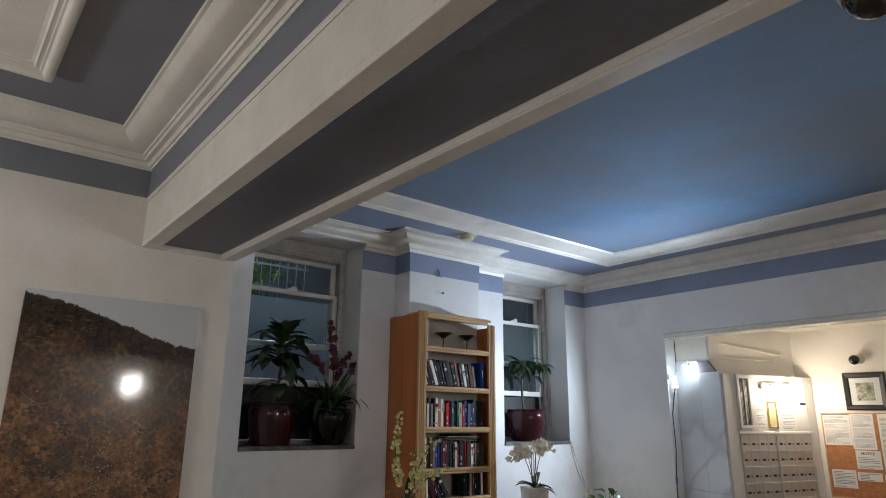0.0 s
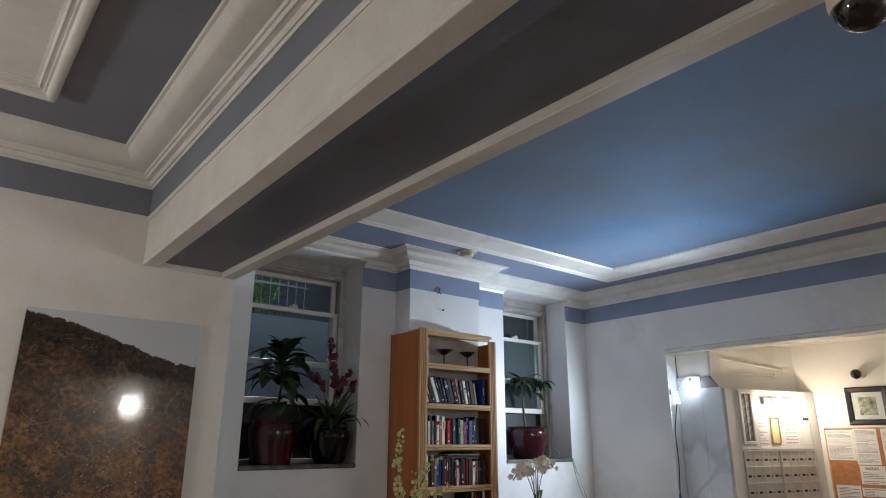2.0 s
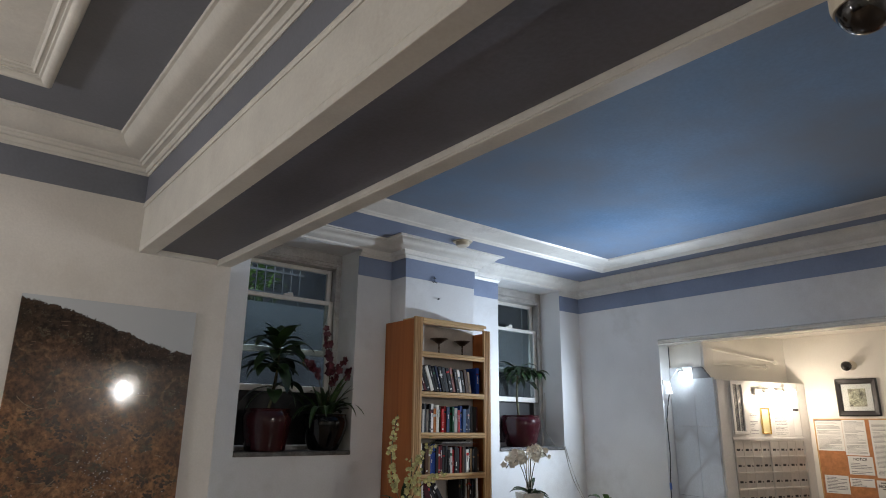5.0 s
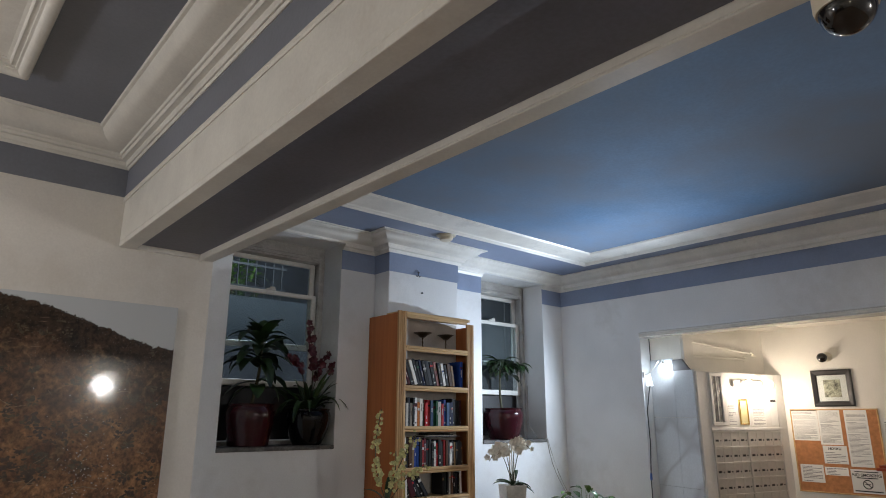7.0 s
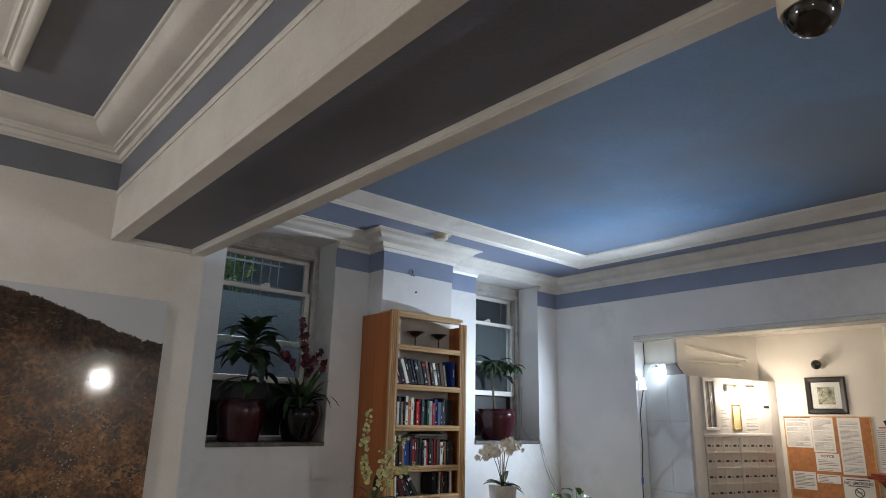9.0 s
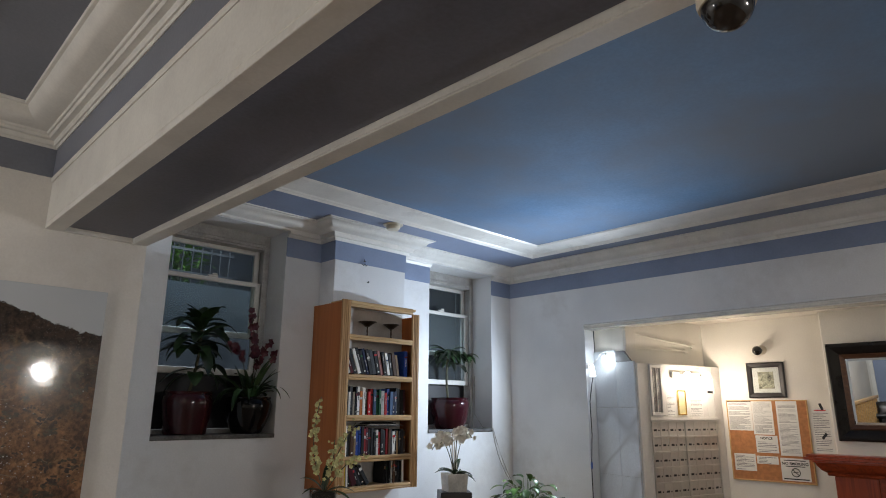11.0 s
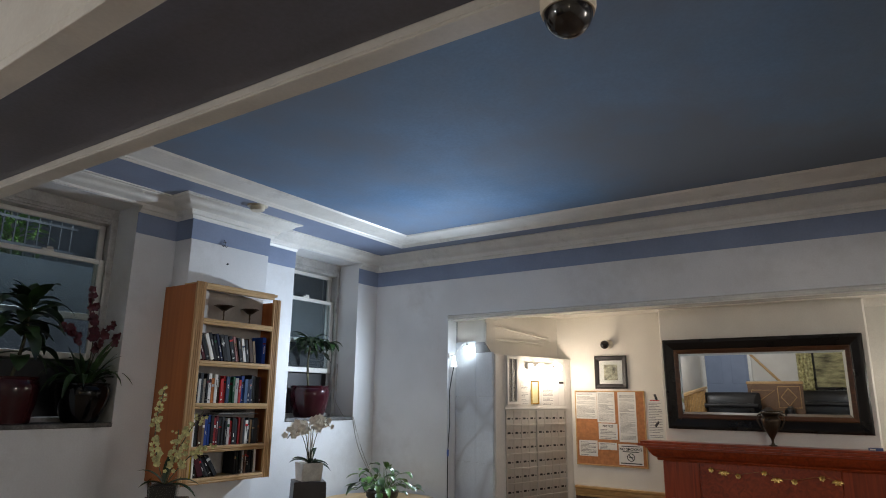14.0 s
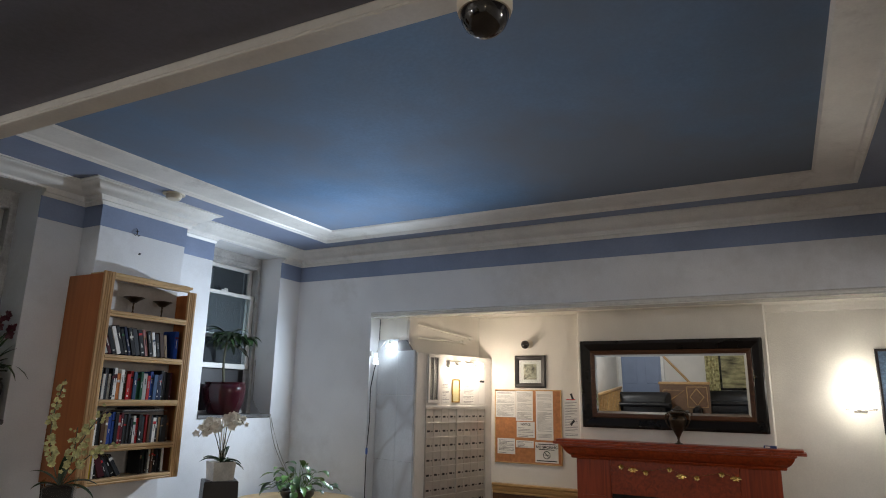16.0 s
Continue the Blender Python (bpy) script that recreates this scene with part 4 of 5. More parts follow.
# white orchid on its stand
def plant_stand(x, y, top, w, label):
    s = thing("plant_stand", label, "plant stand", (x, y, 0))
    bm = bmesh.new()
    lathe(bm, [(0, 0), (w * 1.15, 0), (w * 1.15, 0.03), (w * 1.05, 0.05), (w * 1.06, top * 0.5), (w, top - 0.0805)], 4)
    part("column", bm, EBONY, s)
    part("top_block", lathe(bmesh.new(), [(0, top - 0.08), (w, top - 0.08), (w * 0.985, top - 0.006), (w * 0.96, top), (0, top)], 4), EBONY, s)
    return s


random.seed(21)
plant_stand(4.10, 3.95, 0.985, 0.185, "black tapering wooden pedestal under a white orchid").matrix_basis = pose(4.10, 3.95, 0, 0, 0, 8)
p = thing("white_orchid", "white moth orchid in a square crackled pot", "potted plant", (4.10, 3.95, 0.985), rz=-44)
part("pot", lathe(bmesh.new(), [(0, 0), (0.115, 0), (0.128, 0.14), (0.118, 0.14), (0.11, 0.12), (0, 0.12)], 4, (0, 0, 0)), CERAMIC, p, at=(0, 0, 0, 0, 0, 65))
part("moss", lathe(bmesh.new(), [(0, 0.135), (0.04, 0.13), (0.075, 0.121)], 12), SOIL, p)
for a, l, w, u in ((0.3, 0.17, 0.075, 0.35), (2.7, 0.18, 0.075, 0.5), (-0.4, 0.20, 0.06, 0.15), (3.6, 0.16, 0.07, 0.8), (1.2, 0.16, 0.07, 1.6), (-1.3, 0.12, 0.06, 0.6)):
    part("leaf", leaf(bmesh.new(), (0, 0, 0.13), (math.cos(a), math.sin(a) * 0.6, u), l, w, 0.9, 0.2, 7), LEAF, p, smooth=True)
for dx in (-0.02, 0.0, 0.02):
    part("support_stake", tube(bmesh.new(), [(dx, 0, 0.12), (dx * 0.8, 0.0, 0.46)], 0.005, 6), PETAL, p)
for end, cnt in (((-0.19, -0.05, 0.33), 9), ((0.15, -0.04, 0.43), 8), ((-0.12, -0.08, 0.38), 8), ((0.05, -0.06, 0.45), 7)):
    spray(p, stem_line((0, 0, 0.14), end, (0, 0, 0.16)), cnt + 4, 0.044, PETAL, 0.036, 0.45)

# yellow spray orchid in a glass vase
plant_stand(2.62, 3.70, 1.025, 0.19, "black square wooden pedestal under a glass vase").matrix_basis = pose(2.62, 3.70, 0, 0, 0, 0)
p = thing("spray_orchid", "cream yellow spray orchid in a square glass vase", "flower vase", (2.62, 3.70, 1.025), rz=-34)
part("vase", lathe(bmesh.new(), [(0, 0), (0.115, 0), (0.125, 0.125), (0.118, 0.125), (0.109, 0.008), (0, 0.008)], 4), CLEAR, p, "clear square glass", at=(0, 0, 0, 0, 0, 40))
part("pebbles", lathe(bmesh.new(), [(0, 0.009), (0.10, 0.009), (0.106, 0.085), (0.05, 0.095), (0, 0.09)], 4), EBONY, p, at=(0, 0, 0, 0, 0, 40))
for a, l, u in ((0.4, 0.22, 0.5), (2.6, 0.2, 1.2), (-0.6, 0.24, 0.25), (1.5, 0.2, 2.0), (3.6, 0.17, 0.6)):
    part("leaf", leaf(bmesh.new(), (0, 0, 0.08), (math.cos(a), math.sin(a) * 0.6 - 0.2, u), l, 0.045, 1.0, 0.2, 7), LEAF, p, smooth=True)
spray(p, stem_line((0, 0, 0.08), (-0.05, 0.02, 0.70), (-0.06, -0.02, 0)), 46, 0.021, PETALY, 0.026, 0.2)
spray(p, stem_line((0, 0, 0.08), (0.19, 0.0, 0.53), (-0.02, -0.02, 0.02)), 36, 0.021, PETALY, 0.034, 0.25)
spray(p, stem_line((0, 0, 0.08), (0.26, -0.02, 0.33), (0.0, -0.02, 0.05)), 26, 0.020, PETALY, 0.030, 0.3)
spray(p, stem_line((0, 0, 0.08), (0.05, -0.03, 0.42), (0.02, -0.02, 0)), 20, 0.020, PETALY, 0.036, 0.3)

# corner table with a trailing plant
t = thing("corner_table", "round varnished wooden table in the room corner", "table", (4.92, 3.86, 0))
part("tabletop", lathe(bmesh.new(), [(0, 0.705), (0.535, 0.705), (0.55, 0.715), (0.55, 0.73), (0.54, 0.74), (0, 0.74)], 48), TABLEW, t)
part("pedestal", lathe(bmesh.new(), [(0, 0), (0.26, 0), (0.26, 0.03), (0.06, 0.08), (0.045, 0.4), (0.07, 0.66), (0.2, 0.704)], 24), TABLEW, t, smooth=True)
random.seed(31)
p = thing("trailing_plant", "bright green trailing plant in a dark bowl", "potted plant", (4.86, 3.78, 0.74))
part("pot", lathe(bmesh.new(), [(0, 0), (0.10, 0), (0.145, 0.06), (0.15, 0.10), (0.14, 0.10), (0.13, 0.085), (0, 0.085)], 28), EBONY, p, smooth=True)
part("soil", lathe(bmesh.new(), [(0, 0.098), (0.128, 0.0865)], 20), SOIL, p)
for k in range(46):
    a = random.uniform(0, math.tau)
    r = random.uniform(0.06, 0.34)
    tip = Vector((r * math.cos(a), r * math.sin(a) * 0.75, 0.10 + random.uniform(0.0, 0.24) * (1.2 - r * 2.0)))
    part("stalk", tube(bmesh.new(), stem_line((0.06 * math.cos(a), 0.06 * math.sin(a), 0.088), tip, (0, 0, 0.06), 5), 0.0025, 5), LEAFL, p)
    part("leaf", leaf(bmesh.new(), tip, (math.cos(a) + random.uniform(-0.6, 0.6), math.sin(a) - 0.3, random.uniform(-0.5, 0.5)), random.uniform(0.08, 0.14), random.uniform(0.05, 0.085), random.uniform(0.3, 1.4), 0.18, 5), LEAFL if k % 3 else LEAF, p, smooth=True)

# cords at the second window
bm = bmesh.new()
tube(bm, stem_line((5.205, 4.485, 1.462), (5.50, 4.40, 0.80), (-0.02, 0.05, 0.0)), 0.0035, 6)
tube(bm, stem_line((5.215, 4.485, 1.462), (5.515, 4.41, 0.80), (0.015, 0.05, 0.0)), 0.0035, 6)
tube(bm, [(5.17, 4.70, 2.0), (5.19, 4.72, 1.8), (5.17, 4.70, 1.6), (5.185, 4.60, 1.468), (5.205, 4.485, 1.462)], 0.0035, 6)
part("strand", bm, CORD, thing("cord", "thin grey cords trailing from the window sill", "cord"))

# ---- ceiling fittings ----
s = thing("smoke_detector", "round ivory smoke detector on the blue ceiling margin", "smoke detector", pose(3.37, 3.965, ZC, 180, 0, 0))
part("base_plate", lathe(bmesh.new(), [(0, 0), (0.085, 0), (0.08, 0.008), (0, 0.008)], 32), PLASTIC, s)
part("body", lathe(bmesh.new(), [(0.058, 0.0081), (0.058, 0.03), (0.05, 0.042), (0.02, 0.046), (0, 0.046)], 32), PLASTIC, s, smooth=True)
s = thing("dome_camera", "ivory security camera with smoked dome under the beam", "security camera", (1.135, 0.325, ZB))
part("housing", lathe(bmesh.new(), [(0, 0.0), (0.05, 0.0), (0.053, -0.02), (0.053, -0.19), (0.05, -0.2), (0.046, -0.2), (0, -0.19)], 40), PLASTIC, s, smooth=True)
part("dome", lathe(bmesh.new(), [(0.0465, -0.195)] + [(0.0465 * math.cos(a), -0.2 - 0.0465 * math.sin(a)) for a in [i * math.pi / 24 for i in range(13)]], 40), DOMEM, s, "smoked glossy dome", smooth=True)
random.seed(8)
n = thing("wall_nail", "dark bent nail in the white pier", "nail", pose(3.365, BR[2], 2.712, 90, 0, 0))
part("shank", lathe(bmesh.new(), [(0, -0.001), (0.003, -0.001), (0.003, 0.014), (0.009, 0.015), (0.008, 0.020), (0, 0.021)], 10), DARK, n)
n = thing("wall_hook", "small rusty hook at the edge of the blue band", "hook", (3.32, BR[2] - 0.004, 2.862))
part("shank", tube(bmesh.new(), [(0, 0, 0.045), (0, -0.012, 0.03), (0, -0.014, 0.0), (0.014, -0.014, -0.014), (0.026, -0.012, -0.002)], 0.0035, 6), DARK, n)
part("prong", tube(bmesh.new(), [(0, -0.014, 0.0), (-0.014, -0.014, -0.014), (-0.026, -0.012, -0.002)], 0.003, 6), DARK, n)
part("bar", tube(bmesh.new(), [(-0.014, -0.012, 0.022), (0.014, -0.012, 0.026)], 0.003, 6), DARK, n)

# ---- the work lamp on the opening's edge ----
w = thing("work_lamp", "bright clamp lamp with white socket and black cord", "lamp", (XE, 3.50, 2.03))
# the sleeve is no lamp; its glow stands in for the bulb's light
part("socket", lathe(bmesh.new(), [(0, -0.06), (0.030, -0.06), (0.031, -0.055), (0.024, -0.02), (0.014, 0.04), (0.010, 0.05), (0, 0.05)], 20), glow("sleeve_with_added_glow", (0.85, 0.93, 1.0), 1.6), w, "translucent sleeve, lamplight put in as its own glow", at=pose(0.036, -0.012, 0.0, 0, 0, 0), smooth=True)
part("clamp", boxes((0.004, 0.022, 0.022, 0.039, 0.02, 0.075), bev=0.003), PANELW, w)
part("arm", tube(bmesh.new(), [(0.014, 0.022, 0.05), (0.028, -0.012, 0.052), (0.03, -0.06, 0.10), (0.03, -0.12, 0.165), (0.03, -0.165, 0.178), (0.03, -0.173, 0.165)], 0.004, 8), GLOSSW, w)
part("bulb_base", lathe(bmesh.new(), [(0, 0.052), (0.012, 0.052), (0.014, 0.034), (0.024, 0.026), (0.0, 0.024)], 20, (0.030, -0.173, 0.111)), GLOSSW, w, "white lamp base", smooth=True)
part("bulb", lathe(bmesh.new(), [(0.0, -0.034), (0.014, -0.031), (0.027, -0.020), (0.034, -0.004), (0.034, 0.008), (0.026, 0.023), (0, 0.0235)], 24, (0.030, -0.173, 0.111)), BULBC, w, smooth=True)
part("cord", tube(bmesh.new(), [(0.036, -0.012, -0.06), (0.030, 0.0, -0.12), (0.008, 0.02, -0.3), (0.002, 0.01, -0.6), (-0.008, 0.025, -0.9), (-0.014, 0.02, -1.3), (-0.01, 0.02, -2.02)], 0.005, 6), CABLE, w)
part("cord_switch", boxes((-0.018, -0.001, 0.012, 0.032, -0.92, -0.86), bev=0.004), mat("blue_plastic", (0.05, 0.12, 0.4), 0.4), w)

# ---- mailbox wall; local x runs along it, the room lies at -y ----
INV = DIAG
m = tagged(thing("marble_cladding", "pale grey veined marble slabs beside the mailboxes", "cladding", RETURN), kind="structure")
for z0, z1, z2 in ((0, 0.4485, 0.4485), (0.450, 1.0615, 1.0615), (1.063, 1.674, 1.674), (1.6755, 2.22, 2.10)):
    part("marble_slab", boxes((0.004, 0.3025, -0.022, -0.001, z0, z1), bev=0.002), MARBLE, m)
    part("marble_slab", boxes((0.304, 0.547, -0.022, -0.001, z0, z2), bev=0.002), MARBLE, m)
bm = boxes((0.304, 0.42, -0.021, -0.002, 2.101, 2.205))
for v in bm.verts:
    if v.co.x > 0.4:
        v.co.x += 0.09 * (2.205 - v.co.z) / 0.104
part("broken_slab", bm, INK, m, "broken grey slab edge")
m = thing("mailbox_closet", "white closet front holding banks of metal mailboxes", "mailbox closet", INV)
part("body", boxes((0.0, 1.16, 0.0, 0.088, 0, 2.08)), PANELW, m)
for r in ((0.0, 0.1345, -0.06, -0.001, 0, 2.085), (1.0625, 1.1765, -0.06, -0.001, 0, 2.085), (0.1355, 1.0615, -0.06, -0.001, 1.5565, 2.085), (0.1355, 1.0615, -0.06, -0.001, 0, 0.459)):
    part("panel", boxes(r, bev=0.002), PANELW, m)
part("shelf_lip", boxes((0.12, 1.08, -0.072, -0.0605, 1.560, 1.585), bev=0.003), PANELW, m)
v = thing("wall_vent", "narrow white two-light vent above the mailboxes", "vent", INV @ pose(0.150, -0.0605, 1.605))
part("vent_frame", boxes((0, 0.172, -0.016, 0, 0, 0.03), (0, 0.172, -0.016, 0, 0.44, 0.47), (0, 0.032, -0.016, 0, 0.03, 0.44), (0.14, 0.172, -0.016, 0, 0.03, 0.44), bev=0.003), PANELW, v)
part("vent_backing", boxes((0.032, 0.14, -0.003, -0.0005, 0.03, 0.44)), INK, v, "dim ribbed glass")
part("mullion", boxes((0.080, 0.092, -0.013, -0.0035, 0.031, 0.439), bev=0.002), PANELW, v)
for x in (0.050, 0.064, 0.106, 0.120):
    part("slat", boxes((x, x + 0.004, -0.007, -0.0035, 0.031, 0.439)), ALU, v)


def mail_unit(s0, s1):
    u = thing("mailbox_unit", "aluminium bank of small numbered mailbox doors", "mailboxes", INV @ pose(s0, 0, 0), "mailbox units")
    w = s1 - s0
    part("case", boxes((0, w, -0.045, -0.001, 0.46, 1.555)), ALU, u)
    part("rim", boxes((0, 0.008, -0.070, -0.045, 0.46, 1.555), (w - 0.008, w, -0.070, -0.045, 0.46, 1.555), (0.008, w - 0.008, -0.070, -0.045, 1.545, 1.555), bev=0.001), ALU, u)
    n, dw = 4, (w - 0.016) / 4
    kinds = {}

    def again(name, at, make, parent, material, label=""):
        """The first of a kind is built; the others share its mesh."""
        if name not in kinds:
            kinds[name] = part(name, make(), material, parent, label, at=at)
            return kinds[name]
        o = kinds[name].copy()
        scene.collection.objects.link(o)
        o.parent, o.matrix_basis = parent, at
        return o

    for r in range(8):
        z1 = 1.544 - 0.135 * r
        again("ledge", pose(0, 0, z1 - 0.124), lambda: boxes((0.008, w - 0.008, -0.072, -0.045, -0.010, 0), bev=0.001), u, ALU)
        for k in range(n):
            d = again("mailbox_door", pose(0.008 + dw * k, 0, z1), lambda: boxes((0.0015, dw - 0.0015, -0.058, -0.045, -0.1235, -0.001), bev=0.0012), u, ALU)
            again("name_slot", pose(0, 0, 0), lambda: boxes((dw * 0.20, dw * 0.56, -0.0595, -0.0582, -0.079, -0.061)), d, DARK, "dark name slot")
            again("lock", pose(dw * 0.80, -0.058, -0.072, 90, 0, 0), lambda: lathe(bmesh.new(), [(0, 0.0), (0.007, 0.0), (0.007, 0.003), (0, 0.003)], 10), d, DARK)


mail_unit(0.1355, 0.598)
mail_unit(0.599, 1.0615)
f = thing("mailbox_lamp", "wall lamp with two bare warm bulbs", "lamp", INV @ pose(0.70, -0.0605, 1.985))
part("back_plate", boxes((-0.25, 0.17, -0.025, -0.0005, -0.03, 0.03), bev=0.004), PANELW, f)
for k in (-0.14, 0.15):
    part("bulb_holder", lathe(bmesh.new(), [(0, 0), (0.016, 0), (0.018, 0.03), (0.014, 0.04), (0, 0.04)], 14), GLOSSW, f, at=pose(k, -0.025, 0, 90, 0, 0))
    part("bulb", lathe(bmesh.new(), [(0.012, 0.0), (0.018, 0.01), (0.032, 0.035), (0.03, 0.055), (0.015, 0.068), (0, 0.07)], 16), BULBW, f, at=pose(k, -0.065, 0, 90, 0, 0), smooth=True)


def bars(w, h, rows, margin=0.12, seed=0, heavy=0.35):
    """Lines of writing too small to read: thin bars of uneven length."""
    r = random.Random(seed)
    bm = bmesh.new()
    step = h * (1 - margin) / rows
    for k in range(rows):
        z = h * (1 - margin * 0.6) - step * (k + 0.8)
        if r.random() < 0.12:
            continue
        box(bm, w * margin * 0.7, w * (1 - margin * 0.7) * (1 if r.random() < 0.6 else r.uniform(0.5, 0.95)), -0.0016, -0.0011, z, z + step * heavy * (0.8 if rows > 12 else 1))
    return bm


def sheet(at, w, h, label, rows=0, seed=0, name="paper_notice", group="paper notices"):
    s = thing(name, label, "notice", at, group)
    part("sheet", boxes((0, w, -0.001, -0.0002, 0, h)), PAPER, s)
    if rows:
        part("lettering", bars(w, h, rows, seed=seed), INK, s)
    return s


def words(text, at, size, parent, material=INKB):
    cu = bpy.data.curves.new("lettering", "FONT")
    cu.body, cu.size, cu.align_x, cu.extrude, cu.offset = text, size, "CENTER", 0.0004, size * 0.025
    tmp = bpy.data.objects.new("lettering", cu)
    scene.collection.objects.link(tmp)
    bpy.context.view_layer.update()
    me = bpy.data.meshes.new_from_object(tmp.evaluated_get(bpy.context.evaluated_depsgraph_get()))
    bpy.data.objects.remove(tmp)
    me.materials.clear()
    me.materials.append(material)
    ob = new("lettering", me)
    ob.parent, ob.matrix_basis = parent, at @ pose(0, 0, 0, 90, 0, 0)
    return ob


fy = thing("framed_notice", "narrow yellow notice in a thin gilt frame", "notice", INV @ pose(0.513, -0.0605, 1.612))
part("frame", boxes((0, 0.118, -0.012, 0, 0, 0.01), (0, 0.118, -0.012, 0, 0.222, 0.232), (0, 0.012, -0.012, 0, 0.01, 0.222), (0.106, 0.118, -0.012, 0, 0.01, 0.222), bev=0.002), GOLD, fy)
part("card", boxes((0.012, 0.106, -0.004, -0.0005, 0.01, 0.222)), YELLOW, fy)
sheet(INV @ pose(0.362, -0.0605, 1.60), 0.118, 0.21, "white sheet with small print taped above mailboxes", 14, 1)
sheet(INV @ pose(0.685, -0.0605, 1.595), 0.195, 0.23, "white sheet with faint print taped above mailboxes", 16, 2)
sheet(INV @ pose(0.955, -0.0605, 1.605), 0.10, 0.22, "white sheet under dark tape above mailboxes", 0, 3)
tagged(part("tape_strip", boxes((0.0, 0.075, -0.0035, -0.0002, 0.0, 0.022)), DARK, at=INV @ pose(0.965, -0.0617, 1.822)), "strip of black tape over a white sheet", "tape")
for pts in ([(0.0, 2.415), (0.02, 2.385), (0.5, 2.338), (0.93, 2.300), (0.985, 2.296)], [(0.0, 2.236), (0.3, 2.237), (0.84, 2.240), (0.87, 2.243)]):
    tagged(part("conduit_pipe", tube(bmesh.new(), [(x, 0.076, z) for x, z in pts], 0.011, 8), ALCOVE, at=INV), "painted conduit along the wall over the mailboxes", "pipe", "conduits")
    tagged(part("conduit_box", boxes((-0.03, 0.03, -0.02, -0.0005, -0.022, 0.022), bev=0.003), ALCOVE, at=INV @ pose(pts[-1][0], 0.09, pts[-1][1])), "painted box at the end of a conduit", "junction box", "conduit boxes")

# ---- notice board wall; local x runs to the right of one who faces it ----
def east(y, z, x=XF):
    return pose(x, y, z, 0, 0, -90)


b = thing("cork_board", "orange cork notice board with pale wooden edge", "notice board", east(2.666, 1.006))
part("cork", boxes((0.012, 0.73, -0.012, -0.0005, 0.012, 0.738)), CORK, b)
part("edging", boxes((0, 0.742, -0.016, -0.0005, 0, 0.012), (0, 0.742, -0.016, -0.0005, 0.738, 0.75), (0, 0.012, -0.016, -0.0005, 0.012, 0.738), (0.73, 0.742, -0.016, -0.0005, 0.012, 0.738), bev=0.002), PINE, b)
for k, (y, z, w, h, n) in enumerate(((2.664, 1.468, 0.238, 0.282, 26), (2.424, 1.434, 0.19, 0.325, 30), (2.20, 1.25, 0.185, 0.50, 42), (2.634, 1.095, 0.20, 0.157, 11), (2.424, 1.166, 0.195, 0.072, 5))):
    sheet(east(y, z, XF - 0.0125), w, h, "printed white notice pinned to the cork board", n, k + 5)
    if k == 0:
        part("dark_heading", boxes((0.0, w, -0.0022, -0.0012, h - 0.012, h)), INKB, bpy.data.objects["paper_notice.003"])
s = thing("notice_sheet", "white notice headed in bold capitals on cork", "notice", east(2.416, 1.268, XF - 0.0125))
part("sheet", boxes((0, 0.20, -0.001, -0.0002, 0, 0.158)), PAPER, s)
words("NOTICE", pose(0.10, -0.0012, 0.122), 0.030, s)
part("small_lettering", bars(0.20, 0.115, 7, seed=40, heavy=0.3), INK, s)
s = thing("no_smoking_sign", "white no smoking sign with a barred cigarette", "sign", east(2.213, 1.030, XF - 0.0125))
part("sheet", boxes((0, 0.247, -0.002, -0.0002, 0, 0.20)), PAPER, s)
words("NO SMOKING", pose(0.1235, -0.0022, 0.140), 0.036, s)
part("small_lettering", boxes((0.03, 0.217, -0.0026, -0.0021, 0.176, 0.184), (0.04, 0.207, -0.0026, -0.0021, 0.124, 0.132), (0.015, 0.232, -0.0026, -0.0021, 0.012, 0.022)), INKB, s)
bm = bmesh.new()
tube(bm, [(0.1235 + 0.036 * math.cos(a), -0.0022, 0.075 + 0.036 * math.sin(a)) for a in [math.tau * i / 24 for i in range(25)]], 0.004, 5)
tube(bm, [(0.1235 - 0.025, -0.0022, 0.075 + 0.025), (0.1235 + 0.025, -0.0022, 0.075 - 0.025)], 0.0035, 5)
box(bm, 0.1235 - 0.022, 0.1235 + 0.022, -0.003, -0.0021, 0.072, 0.079)
part("symbol", bm, INKB, s)
s = sheet(east(1.905, 1.285), 0.155, 0.39, "white sheet held by strips of black tape", 22, 60)
for x, z, a in ((0.09, 0.41, -20), (0.09, 0.15, 40)):
    part("tape", boxes((-0.011, 0.011, -0.0035, -0.0015, -0.03, 0.03)), DARK, s, "black tape strip", at=pose(x, 0, z, 0, a, 0))
part("red_line", boxes((0.03, 0.125, -0.0022, -0.0012, 0.372, 0.382)), REDINK, s)
f = thing("small_picture", "small botanical print in a dark wooden frame", "picture", east(2.26, 1.777))
part("frame", wall_frame(0.343, 0.335, [(0, 0), (0, 0.02), (0.01, 0.028), (0.04, 0.022), (0.048, 0.012), (0.048, 0)]), EBONY, f)
part("mount", boxes((-0.125, 0.125, -0.010, -0.004, 0.047, 0.288)), PAPER, f, "white card mount")
part("print", boxes((-0.072, 0.072, -0.0115, -0.0102, 0.085, 0.245)), mat("botanical_print", (0.30, 0.29, 0.20), 0.6, vary=0.45, scale=22, fine=90, tint=(0.6, 0.57, 0.42)), f)
q = part("glazing", boxes((-0.124, 0.124, -0.0165, -0.0145, 0.047, 0.288)), CLEAR, f)
q.visible_shadow = False
s = thing("wall_camera", "small dark ball security camera on the cream wall", "security camera", east(2.27, 2.235))
part("mount", lathe(bmesh.new(), [(0, 0), (0.045, 0), (0.045, 0.012), (0.03, 0.03), (0.028, 0.05), (0, 0.05)], 24), PLASTIC, s, at=pose(0, 0, 0, 90, 0, 0), smooth=True)
